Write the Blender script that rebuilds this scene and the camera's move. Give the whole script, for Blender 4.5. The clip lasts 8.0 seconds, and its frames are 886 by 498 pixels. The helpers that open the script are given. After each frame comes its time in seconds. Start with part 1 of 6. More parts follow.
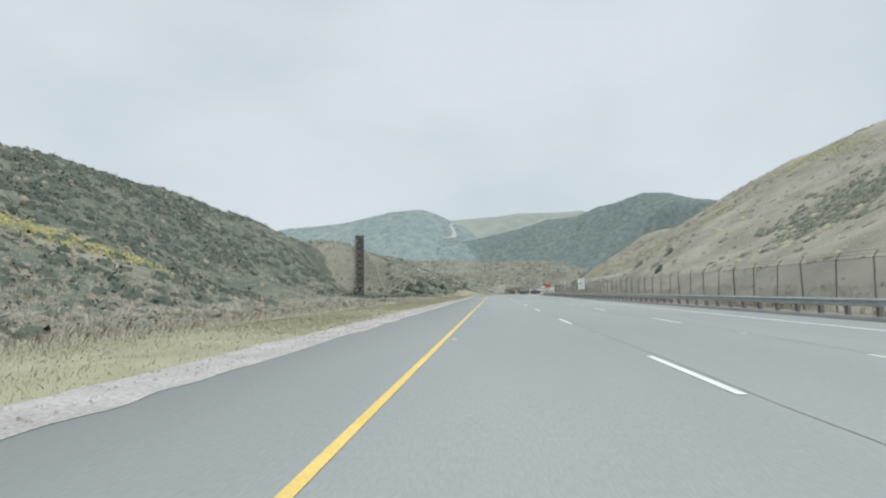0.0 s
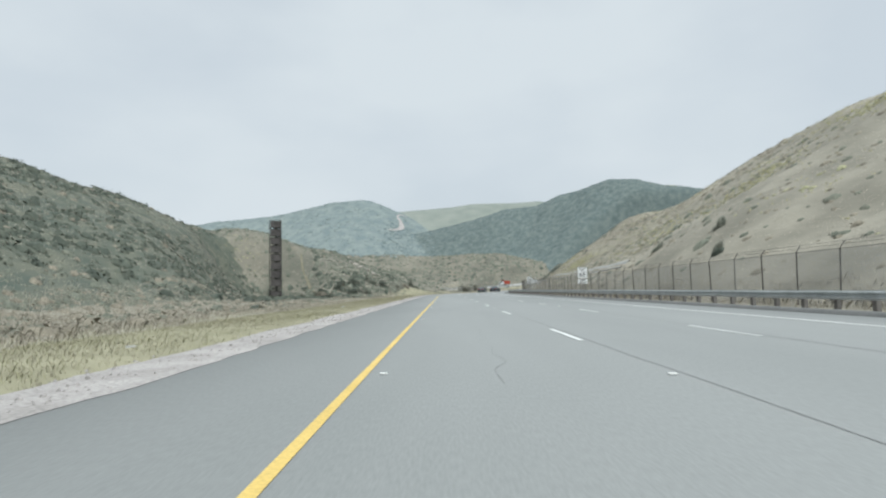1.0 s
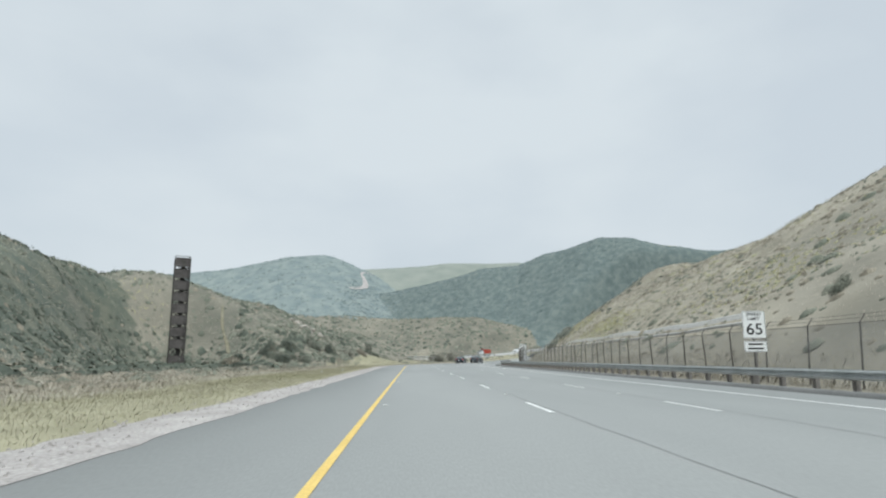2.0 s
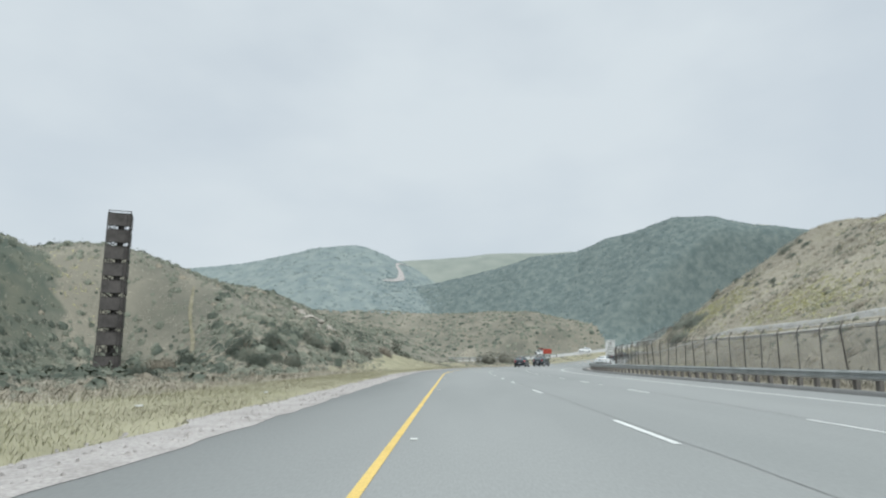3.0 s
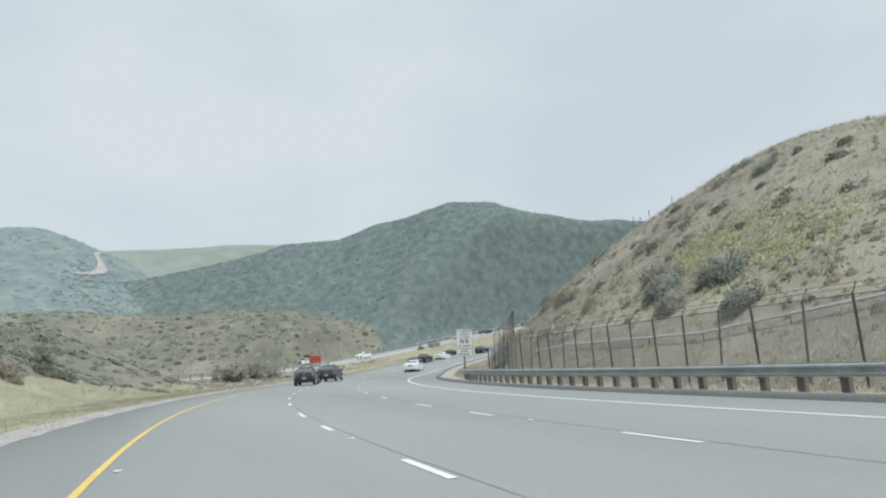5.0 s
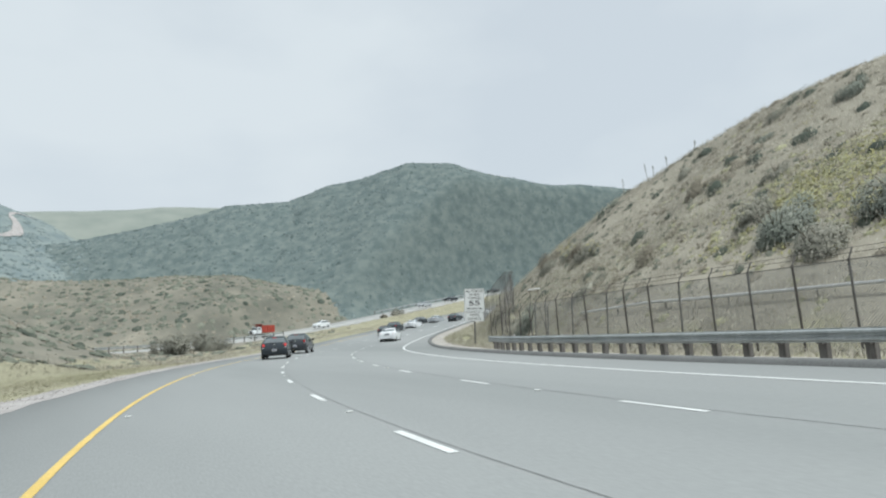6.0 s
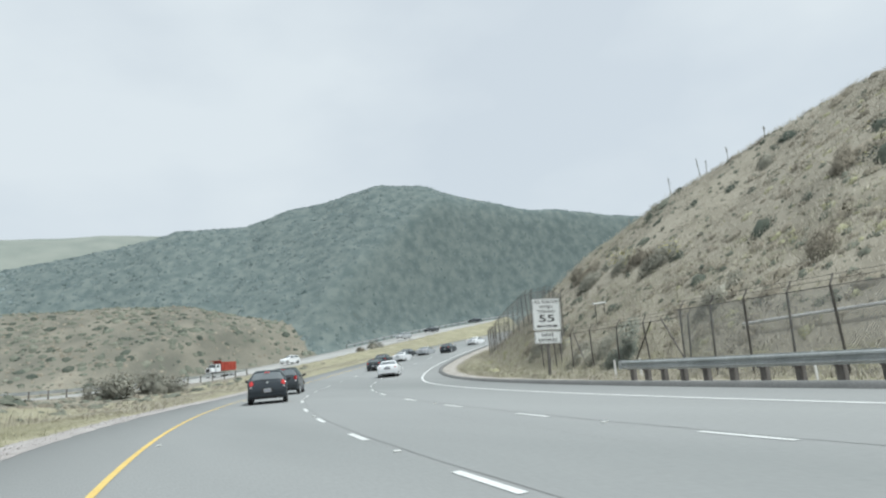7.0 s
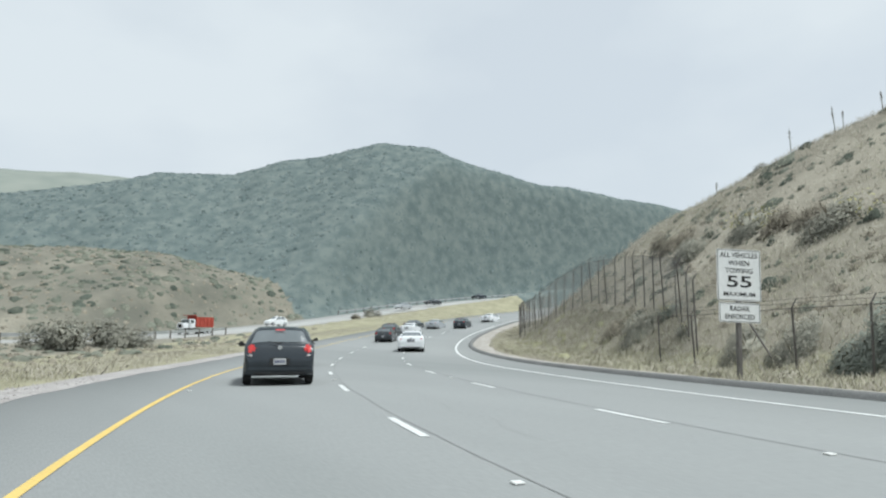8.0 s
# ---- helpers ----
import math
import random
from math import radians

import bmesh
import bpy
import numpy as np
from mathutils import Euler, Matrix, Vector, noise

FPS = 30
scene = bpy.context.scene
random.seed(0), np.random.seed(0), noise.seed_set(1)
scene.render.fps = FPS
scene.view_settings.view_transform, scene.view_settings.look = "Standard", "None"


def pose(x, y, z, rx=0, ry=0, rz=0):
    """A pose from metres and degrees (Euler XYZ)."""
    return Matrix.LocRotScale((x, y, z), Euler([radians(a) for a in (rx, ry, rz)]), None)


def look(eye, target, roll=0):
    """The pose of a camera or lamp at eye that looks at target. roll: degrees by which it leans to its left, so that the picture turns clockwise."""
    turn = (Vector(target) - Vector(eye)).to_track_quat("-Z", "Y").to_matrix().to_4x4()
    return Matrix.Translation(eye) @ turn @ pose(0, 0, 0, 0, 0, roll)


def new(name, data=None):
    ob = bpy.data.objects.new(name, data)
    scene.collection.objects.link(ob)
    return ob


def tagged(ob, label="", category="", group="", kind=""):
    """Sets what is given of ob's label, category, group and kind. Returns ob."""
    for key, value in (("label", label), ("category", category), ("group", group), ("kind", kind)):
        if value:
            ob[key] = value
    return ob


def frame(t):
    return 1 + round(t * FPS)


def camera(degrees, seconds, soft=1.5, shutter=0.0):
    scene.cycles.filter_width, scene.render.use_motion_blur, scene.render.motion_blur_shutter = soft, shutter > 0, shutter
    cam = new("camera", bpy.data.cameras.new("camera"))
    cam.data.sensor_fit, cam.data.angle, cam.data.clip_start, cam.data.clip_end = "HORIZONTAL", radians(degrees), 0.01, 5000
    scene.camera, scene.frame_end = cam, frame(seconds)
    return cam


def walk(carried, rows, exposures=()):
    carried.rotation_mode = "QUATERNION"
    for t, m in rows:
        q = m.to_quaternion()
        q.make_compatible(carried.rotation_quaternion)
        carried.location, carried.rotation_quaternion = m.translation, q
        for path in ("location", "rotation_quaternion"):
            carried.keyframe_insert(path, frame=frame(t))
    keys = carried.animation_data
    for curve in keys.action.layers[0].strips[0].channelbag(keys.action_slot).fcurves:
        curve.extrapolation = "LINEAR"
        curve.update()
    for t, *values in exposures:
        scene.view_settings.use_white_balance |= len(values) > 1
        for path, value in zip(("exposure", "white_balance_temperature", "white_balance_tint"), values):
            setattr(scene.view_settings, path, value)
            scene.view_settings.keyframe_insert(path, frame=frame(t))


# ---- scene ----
cam = camera(70.95, 8.0, soft=2.2)
# seconds, eye x, y, z, yaw (to the left), pitch, roll
ROWS = [
    (0.0, 0.035, -9.122, 1.102, 4.533, 3.973, -0.690),
    (0.5, 0.042, 8.661, 1.064, 1.015, 3.834, -0.396),
    (1.0, -0.058, 26.502, 1.058, 0.063, 3.745, -1.342),
    (1.5, -0.179, 44.369, 1.078, -4.165, 9.654, -0.000),
    (3.0, -0.301, 98.624, 1.079, 0.987, 10.140, -0.088),
    (3.5, -0.276, 113.795, 1.045, 1.004, 8.622, -0.024),
    (4.0, -0.243, 131.571, 1.065, 0.094, 10.654, -0.364),
    (4.5, -0.116, 137.316, 1.145, -13.894, 11.903, -0.732),
    (6.0, 0.039, 152.936, 1.210, -28.458, 7.420, -3.616),
    (6.5, 0.293, 158.708, 1.188, -30.150, 10.858, -2.197),
    (7.0, 1.088, 166.379, 1.159, -33.136, 10.364, -4.773),
    (7.5, 2.303, 172.776, 1.194, -36.171, 9.668, -3.408),
    (8.0, 3.991, 179.402, 1.147, -34.591, 8.331, 0.068),
]


def eye_pose(x, y, z, yaw, pitch, roll):
    """The pose of an eye from its place and its yaw, pitch and roll in degrees."""
    return pose(x, y, z, 0, 0, yaw) @ pose(0, 0, 0, 90 + pitch, 0, 0) @ pose(0, 0, 0, 0, 0, roll)


walk(cam, [(t, eye_pose(x, y, z, yaw, pitch, roll)) for t, x, y, z, yaw, pitch, roll in ROWS], exposures=[(0.0, 0.14, 5900, 3.6), (3.0, 0.12, 5900, 3.6), (4.2, 0.08, 5900, 3.6), (6.0, 0.18, 5900, 3.6), (8.0, 0.24, 5900, 3.6)])

# ---- world and sun ----
SUN_EL, SUN_AZ = radians(64), radians(155)      # azimuth from +y, to the right
world = bpy.data.worlds.new("sky")
scene.world = world
world.use_nodes = True
wn, wl = world.node_tree.nodes, world.node_tree.links
wn.clear()
w_out = wn.new("ShaderNodeOutputWorld")
w_bg = wn.new("ShaderNodeBackground")
w_sky = wn.new("ShaderNodeTexSky")
w_sky.sky_type, w_sky.sun_disc = "NISHITA", False
w_sky.sun_elevation, w_sky.sun_rotation = SUN_EL, SUN_AZ
w_sky.dust_density, w_sky.air_density = 4.0, 1.0
w_bg.inputs["Strength"].default_value = 0.1
w_co = wn.new("ShaderNodeTexCoord")
w_map = wn.new("ShaderNodeMapping")
w_map.inputs["Scale"].default_value = (1.0, 1.0, 2.0)
w_noise = wn.new("ShaderNodeTexNoise")
w_noise.inputs["Scale"].default_value, w_noise.inputs["Detail"].default_value, w_noise.inputs["Roughness"].default_value = 2.4, 6.0, 0.45
w_ramp = wn.new("ShaderNodeValToRGB")
w_ramp.color_ramp.elements[0].position, w_ramp.color_ramp.elements[1].position = 0.36, 0.60
w_ramp.color_ramp.elements[0].color, w_ramp.color_ramp.elements[1].color = (0.83, 0.83, 0.83, 1), (1, 1, 1, 1)
w_mix = wn.new("ShaderNodeMix")
w_mix.data_type = "RGBA"
w_mix.inputs[7].default_value = (6.7, 6.7, 6.7, 1)     # thin bright cloud
wl.new(w_co.outputs["Generated"], w_map.inputs["Vector"])
wl.new(w_map.outputs["Vector"], w_noise.inputs["Vector"])
wl.new(w_noise.outputs["Fac"], w_ramp.inputs["Fac"])
wl.new(w_ramp.outputs["Color"], w_mix.inputs[0])
wl.new(w_sky.outputs["Color"], w_mix.inputs[6])
wl.new(w_mix.outputs[2], w_bg.inputs["Color"])
wl.new(w_bg.outputs["Background"], w_out.inputs["Surface"])

sun = new("sun", bpy.data.lights.new("sun", "SUN"))
sun.data.energy, sun.data.angle, sun.data.color = 3.25, radians(10), (1.0, 0.96, 0.9)
_d = Vector((math.sin(SUN_AZ) * math.cos(SUN_EL), math.cos(SUN_AZ) * math.cos(SUN_EL), math.sin(SUN_EL)))
sun.matrix_world = look(_d * 100, (0, 0, 0))


# ---- materials ----
def material(name, colors, scale=1.0, rough=0.8, metal=0.0, bump=0.0, bump_scale=None, detail=6.0, fine=None, stretch=(1, 1, 1), spec=0.3, spread=0.0, positions=None, random_tint=0.0):
    """A surface whose colour runs through the given colours by noise in metres, with a finer grain laid over it, and relief."""
    m = bpy.data.materials.new(name)
    m.use_nodes = True
    nt = m.node_tree
    n, l = nt.nodes, nt.links
    b = n["Principled BSDF"]
    b.inputs["Roughness"].default_value, b.inputs["Metallic"].default_value = rough, metal
    b.inputs["Specular IOR Level"].default_value = spec
    geo = n.new("ShaderNodeNewGeometry")
    mp = n.new("ShaderNodeMapping")
    mp.inputs["Scale"].default_value = stretch
    l.new(geo.outputs["Position"], mp.inputs["Vector"])
    a = n.new("ShaderNodeTexNoise")
    a.inputs["Scale"].default_value, a.inputs["Detail"].default_value, a.inputs["Roughness"].default_value = scale, detail, 0.6
    l.new(mp.outputs["Vector"], a.inputs["Vector"])
    r = n.new("ShaderNodeValToRGB")
    els = r.color_ramp.elements
    while len(els) < len(colors):
        els.new(0.5)
    for i, c in enumerate(colors):
        els[i].position = positions[i] if positions else 0.3 + 0.4 * i / max(1, len(colors) - 1)
        els[i].color = (*c, 1)
    l.new(a.outputs["Fac"], r.inputs["Fac"])
    last = r.outputs["Color"]
    if fine:
        f = n.new("ShaderNodeTexNoise")
        f.inputs["Scale"].default_value, f.inputs["Detail"].default_value = fine[0], 3.0
        l.new(mp.outputs["Vector"], f.inputs["Vector"])
        fr = n.new("ShaderNodeMapRange")
        fr.inputs[1].default_value, fr.inputs[2].default_value = 0.3, 0.7
        fr.inputs[3].default_value, fr.inputs[4].default_value = 1 - fine[1], 1 + fine[1]
        l.new(f.outputs["Fac"], fr.inputs[0])
        mul = n.new("ShaderNodeMix")
        mul.data_type, mul.blend_type = "RGBA", "MULTIPLY"
        mul.inputs[0].default_value = 1.0
        l.new(last, mul.inputs[6])
        l.new(fr.outputs[0], mul.inputs[7])
        last = mul.outputs[2]
    if random_tint:
        isl = n.new("ShaderNodeMapRange")
        isl.inputs[3].default_value, isl.inputs[4].default_value = 1 - random_tint, 1 + random_tint
        l.new(geo.outputs["Random Per Island"], isl.inputs[0])
        mul2 = n.new("ShaderNodeMix")
        mul2.data_type, mul2.blend_type = "RGBA", "MULTIPLY"
        mul2.inputs[0].default_value = 1.0
        l.new(last, mul2.inputs[6])
        l.new(isl.outputs[0], mul2.inputs[7])
        last = mul2.outputs[2]
    l.new(last, b.inputs["Base Color"])
    if bump:
        bn = n.new("ShaderNodeTexNoise")
        bn.inputs["Scale"].default_value, bn.inputs["Detail"].default_value = bump_scale or scale * 8, 4.0
        l.new(mp.outputs["Vector"], bn.inputs["Vector"])
        bp = n.new("ShaderNodeBump")
        bp.inputs["Strength"].default_value, bp.inputs["Distance"].default_value = 0.6, bump
        l.new(bn.outputs["Fac"], bp.inputs["Height"])
        l.new(bp.outputs["Normal"], b.inputs["Normal"])
    return m


M_ASPHALT = material("asphalt", [(0.212, 0.222, 0.218), (0.25, 0.258, 0.254), (0.278, 0.286, 0.281)], 0.12, 0.82, bump=0.004, bump_scale=60, fine=(45, 0.07), stretch=(1, 0.15, 1))
M_GRAVEL = material("gravel", [(0.275, 0.257, 0.245), (0.345, 0.324, 0.312), (0.41, 0.387, 0.373)], 0.9, 0.95, bump=0.025, bump_scale=22, fine=(16, 0.25))
M_YELLOW = material("yellow_paint", [(0.55, 0.395, 0.115), (0.66, 0.485, 0.16)], 0.8, 0.7, fine=(30, 0.12))
M_WHITE = material("white_paint", [(0.52, 0.53, 0.52), (0.68, 0.69, 0.68)], 1.2, 0.7, fine=(30, 0.1))
M_GROUND = material("scrub_soil", [(0.18, 0.168, 0.135), (0.225, 0.21, 0.168), (0.275, 0.255, 0.205)], 0.09, 0.95, bump=0.05, bump_scale=2.4, fine=(5.0, 0.22), detail=9)


def clothe(m):
    """Lays green scrub and pale meadow over the dry soil, where the land's own cover layers say that they grow."""
    n, l = m.node_tree.nodes, m.node_tree.links
    b = n["Principled BSDF"]
    last = b.inputs["Base Color"].links[0].from_socket
    geo = n["Geometry"]
    # the far ridge gets a paler, bluer layer with more haze in its colour
    # the pale meadow green is greyed, with haze put into the colour
    # the tall hill's scrub carries distance haze in its blue-grey colours
    for layer, c0, c1, size in (("scrub", (0.075, 0.092, 0.076), (0.135, 0.140, 0.108), 0.3), ("meadow", (0.195, 0.218, 0.195), (0.235, 0.254, 0.225), 0.12), ("hazyscrub", (0.098, 0.127, 0.125), (0.160, 0.188, 0.176), 0.42), ("hazyridge", (0.150, 0.186, 0.190), (0.215, 0.248, 0.236), 0.2), ("drygrass", (0.235, 0.217, 0.172), (0.35, 0.324, 0.262), 0.2), ("barehill", (0.195, 0.184, 0.150), (0.285, 0.266, 0.218), 0.2), ("oakgrass", (0.125, 0.124, 0.102), (0.208, 0.196, 0.158), 0.2), ("verge", (0.245, 0.234, 0.158), (0.318, 0.301, 0.208), 0.6)):
        at = n.new("ShaderNodeAttribute")
        at.attribute_name = layer
        no = n.new("ShaderNodeTexNoise")
        no.inputs["Scale"].default_value, no.inputs["Detail"].default_value = size, 8.0
        l.new(geo.outputs["Position"], no.inputs["Vector"])
        ra = n.new("ShaderNodeValToRGB")
        ra.color_ramp.elements[0].position, ra.color_ramp.elements[1].position = 0.35, 0.65
        ra.color_ramp.elements[0].color, ra.color_ramp.elements[1].color = (*c0, 1), (*c1, 1)
        l.new(no.outputs["Fac"], ra.inputs["Fac"])
        ad = n.new("ShaderNodeMath")
        ad.operation = "ADD"
        l.new(at.outputs["Fac"], ad.inputs[0])
        l.new(no.outputs["Fac"], ad.inputs[1])
        mr = n.new("ShaderNodeMapRange")
        mr.inputs[1].default_value, mr.inputs[2].default_value = 0.85, 1.15
        l.new(ad.outputs[0], mr.inputs[0])
        mi = n.new("ShaderNodeMix")
        mi.data_type = "RGBA"
        l.new(mr.outputs[0], mi.inputs[0])
        l.new(last, mi.inputs[6])
        l.new(ra.outputs["Color"], mi.inputs[7])
        last = mi.outputs[2]
    l.new(last, b.inputs["Base Color"])


clothe(M_GROUND)


# ---- the line of the road ----
_s = np.arange(-400.0, 420.0, 0.5)
_k = np.where(_s < 141.11, 0, np.clip((_s - 141.11) / 15, 0, 1) * 0.007623)
_k = np.where(_s > 195, np.interp(_s, [195, 225], [0.007623, 0.008186]), _k)
_k = np.where(_s > 232, np.interp(_s, [232, 252], [0.008186, 0.0135]), _k)
_k = np.where(_s > 295, 0.0, _k)
_th = np.cumsum(_k) * 0.5
_x = np.cumsum(np.sin(_th)) * 0.5
_y = np.cumsum(np.cos(_th)) * 0.5 - 400.0
_z = np.where(_s < 205, 0.0, np.where(_s < 262, 0.0009 * (_s - 205) ** 2, 2.924 + 0.1026 * (_s - 262)))


def pinch(a):
    """By how much the right shoulder narrows where the road bends."""
    t = np.clip((np.asarray(a, float) - 205.0) / 30.0, 0, 1)
    return 1.35 * t * t * (3 - 2 * t)


def along(a, off=0.0, up=0.0):
    """The place a metres along the road, off to the right of its line, and its heading (radians, to the right of +y)."""
    th = float(np.interp(a, _s, _th))
    return Vector((float(np.interp(a, _s, _x)) + off * math.cos(th), float(np.interp(a, _s, _y)) - off * math.sin(th), float(np.interp(a, _s, _z)) + up)), th


def road_coords(px, py):
    """For arrays of places: metres along the road, and to the right of its line."""
    a = np.empty_like(px)
    o = np.empty_like(px)
    for i0 in range(0, len(px), 20000):
        X, Y = px[i0:i0 + 20000], py[i0:i0 + 20000]
        coarse = slice(0, len(_s), 8)
        j = ((X[:, None] - _x[None, coarse]) ** 2 + (Y[:, None] - _y[None, coarse]) ** 2).argmin(1) * 8
        dx, dy = X - _x[j], Y - _y[j]
        a[i0:i0 + 20000] = _s[j] + dx * np.sin(_th[j]) + dy * np.cos(_th[j])
        o[i0:i0 + 20000] = dx * np.cos(_th[j]) - dy * np.sin(_th[j])
    return a, o


# the other carriageway, beyond the median: plan and height
OPP = np.array([(-150, 180, 0.6), (-70, 207, 0.8), (-25, 233, 1.1), (10, 256, 0.9), (31, 266, 2.5), (52, 272, 5.3), (75, 279, 8.6), (105, 283, 11.5), (190, 283, 17.0)], float)


def opp_line(step=2.0):
    d = np.r_[0, np.cumsum(np.hypot(*np.diff(OPP[:, :2], axis=0).T))]
    u = np.arange(0, d[-1], step)
    p = np.stack([np.interp(u, d, OPP[:, i]) for i in range(3)], 1)
    ker = np.ones(15) / 15
    q = np.stack([np.convolve(np.pad(p[:, i], 7, "edge"), ker, "valid") for i in range(3)], 1)
    return q


OPPL = opp_line()


# ---- the lie of the land ----
def smooth01(t):
    t = np.clip(t, 0, 1)
    return t * t * (3 - 2 * t)


def lattice(seed, n=256):
    return np.random.RandomState(seed).rand(n, n)


def value_noise(x, y, seed):
    g = lattice(seed)
    xi, yi = np.floor(x).astype(int), np.floor(y).astype(int)
    fx, fy = smooth01(x - xi), smooth01(y - yi)
    n = 256
    a, b = g[xi % n, yi % n], g[(xi + 1) % n, yi % n]
    c, d = g[xi % n, (yi + 1) % n], g[(xi + 1) % n, (yi + 1) % n]
    return (a * (1 - fx) + b * fx) * (1 - fy) + (c * (1 - fx) + d * fx) * fy - 0.5


def fbm(x, y, size, seed, octaves=4):
    out, amp = 0, 1.0
    for i in range(octaves):
        out = out + amp * value_noise(x / size * 2 ** i + 17.3 * i, y / size * 2 ** i - 9.1 * i, seed + i)
        amp *= 0.5
    return out


def ridge(px, py, pts, slope, round_=6.0):
    """A hill under a crest line of (x, y, z) points, falling away on both sides."""
    pts = np.array(pts, float)
    best = np.full(px.shape, -1e3)
    for p, q in zip(pts[:-1], pts[1:]):
        d = q - p
        t = np.clip(((px - p[0]) * d[0] + (py - p[1]) * d[1]) / (d[0] ** 2 + d[1] ** 2), 0, 1)
        dist = np.hypot(px - p[0] - t * d[0], py - p[1] - t * d[1])
        best = np.maximum(best, p[2] + t * d[2] - slope * (np.sqrt(dist ** 2 + round_ ** 2) - round_))
    return best


def softmax2(a, b, k=2.0):
    h = np.clip(0.5 + 0.5 * (a - b) / k, 0, 1)
    return b + (a - b) * h + k * h * (1 - h)


# crest lines of the hills: (x, y, z) points, side slope, rounding, unevenness
RIGHT_CREST = np.array([(-120, 32, 0.61), (70, 27, 0.555), (100, 28.1, 0.666), (120, 27.0, 0.66), (140, 18.5, 0.6), (152, 16.8, 0.64), (165, 16, 0.7), (182, 18, 0.76), (203, 21, 0.785), (222, 15.6, 0.92), (238, 12.4, 1.0), (252, 5, 0.67), (268, 1, 0.44), (330, 1, 0.36)], float)
RIDGES = [
    ([(-90, -60, 26), (-82, 60, 26), (-75, 110, 25.6), (-70, 150, 23.2), (-64, 172, 18.5)], 0.55, 8, 1.0),
    ([(-56, 20, 12), (-50, 46, 9.5), (-42, 78, 1)], 0.4, 6, 0.6),
    ([(-72, 200, 17.5), (-55, 192, 18.8), (-40, 205, 14.6), (-25, 222, 9.5), (-12, 240, 3.5)], 0.5, 10, 0.7),
    ([(-60, 301, 19), (-12, 301, 15.2), (22, 298.5, 16.2), (41, 292.5, 11.5), (59, 290, 8)], 0.5, 6, 0.8),
    ([(-30, 352, 22), (-11, 346.5, 31), (15, 340, 36), (32, 335, 40.5), (46, 331, 41), (59.5, 328, 46.5), (66, 324, 47.5), (80, 315, 51), (88, 309, 50.5), (100, 305, 46.5), (121, 302, 43.5), (143, 302, 43.8), (210, 300, 43)], 1.0, 7, 0.6),
    ([(-46, 391, 44), (-30, 392, 47.5), (-10, 394, 48.5), (18, 397, 51.5), (55, 396, 52.5), (110, 392, 47)], 0.8, 20, 0.35),
    ([(-190, 400, 37.5), (-131, 395, 45), (-92, 390, 47.5), (-60, 386, 53), (-47, 383, 53.6), (-36, 380, 47), (-24, 376, 36)], 0.62, 14, 0.4),
]


def land(px, py):
    """Height of the ground at arrays of places."""
    px, py = np.asarray(px, float), np.asarray(py, float)
    a, off = road_coords(px, py)
    off = np.where(off > 3.0, off + pinch(a), off)
    rz = np.interp(a, _s, _z)
    rough = fbm(px, py, 26, 3, 5)
    gully = np.abs(fbm(px, py, 34, 31, 3))
    ribs = 1.0 - 3.0 * np.abs(fbm(px + 0.35 * py, py * 0.25, 13, 47, 3))
    # the hillside along the right of the road
    crest = np.interp(a, RIGHT_CREST[:, 0], RIGHT_CREST[:, 1])
    run = np.clip(off - 17.0, 0, None)
    rise = np.interp(a, RIGHT_CREST[:, 0], RIGHT_CREST[:, 2]) * run
    right = np.where(off > 17.0, crest - softmax2(crest - rise, 0.0 * rise, 3.0) - 0.12 * np.clip(rise - crest, 0, 400), 0) + smooth01(run / 14) * (2.2 * rough - 2.4 * gully)
    # the left: a dip behind the verge, then hills
    left = -0.25 * smooth01((-off - 6) / 6)
    z = np.where(off > 0, np.maximum(right, 0) + rz, left + rz * np.clip(1 + (off + 6) / 60, 0, 1))
    for pts, slope, rnd, bumpy in RIDGES:
        hz = ridge(px, py, pts, slope, rnd)
        hz = hz + bumpy * smooth01((hz + 3) / 10) * (rough * 2.2 - gully * 2.6 + (0.4 * ribs if slope > 0.9 else 0.0))
        z = softmax2(hz, z, 1.5)
    # the levelled ground round the tower
    tq = np.clip(((px + 38) * 20 + (py - 167) * -60) / 4000.0, 0, 1)
    flat = smooth01((np.hypot(px + 38 - 20 * tq, py - 167 + 60 * tq) - 4.5) / 15.0)
    z = -0.1 * (1 - flat) + z * flat
    # roadbeds
    od = np.full(px.shape, 1e3)
    oz = np.zeros(px.shape)
    for p in OPPL:
        d = np.hypot(px - p[0], py - p[1])
        m = d < od
        od = np.where(m, d, od)
        oz = np.where(m, p[2], oz)
    bank = smooth01((od - 8.0) / 8.0)
    z = (oz - 0.15) * (1 - bank) + z * bank
    inner = np.where(off < 0, smooth01((-off - 5.2) / 8.0), smooth01((off - 13.4) / 5.0))
    bed = rz - np.where((off > -5.2) & (off < 13.4), 0.25, 0.06)
    z = bed * (1 - inner) + z * inner
    return z


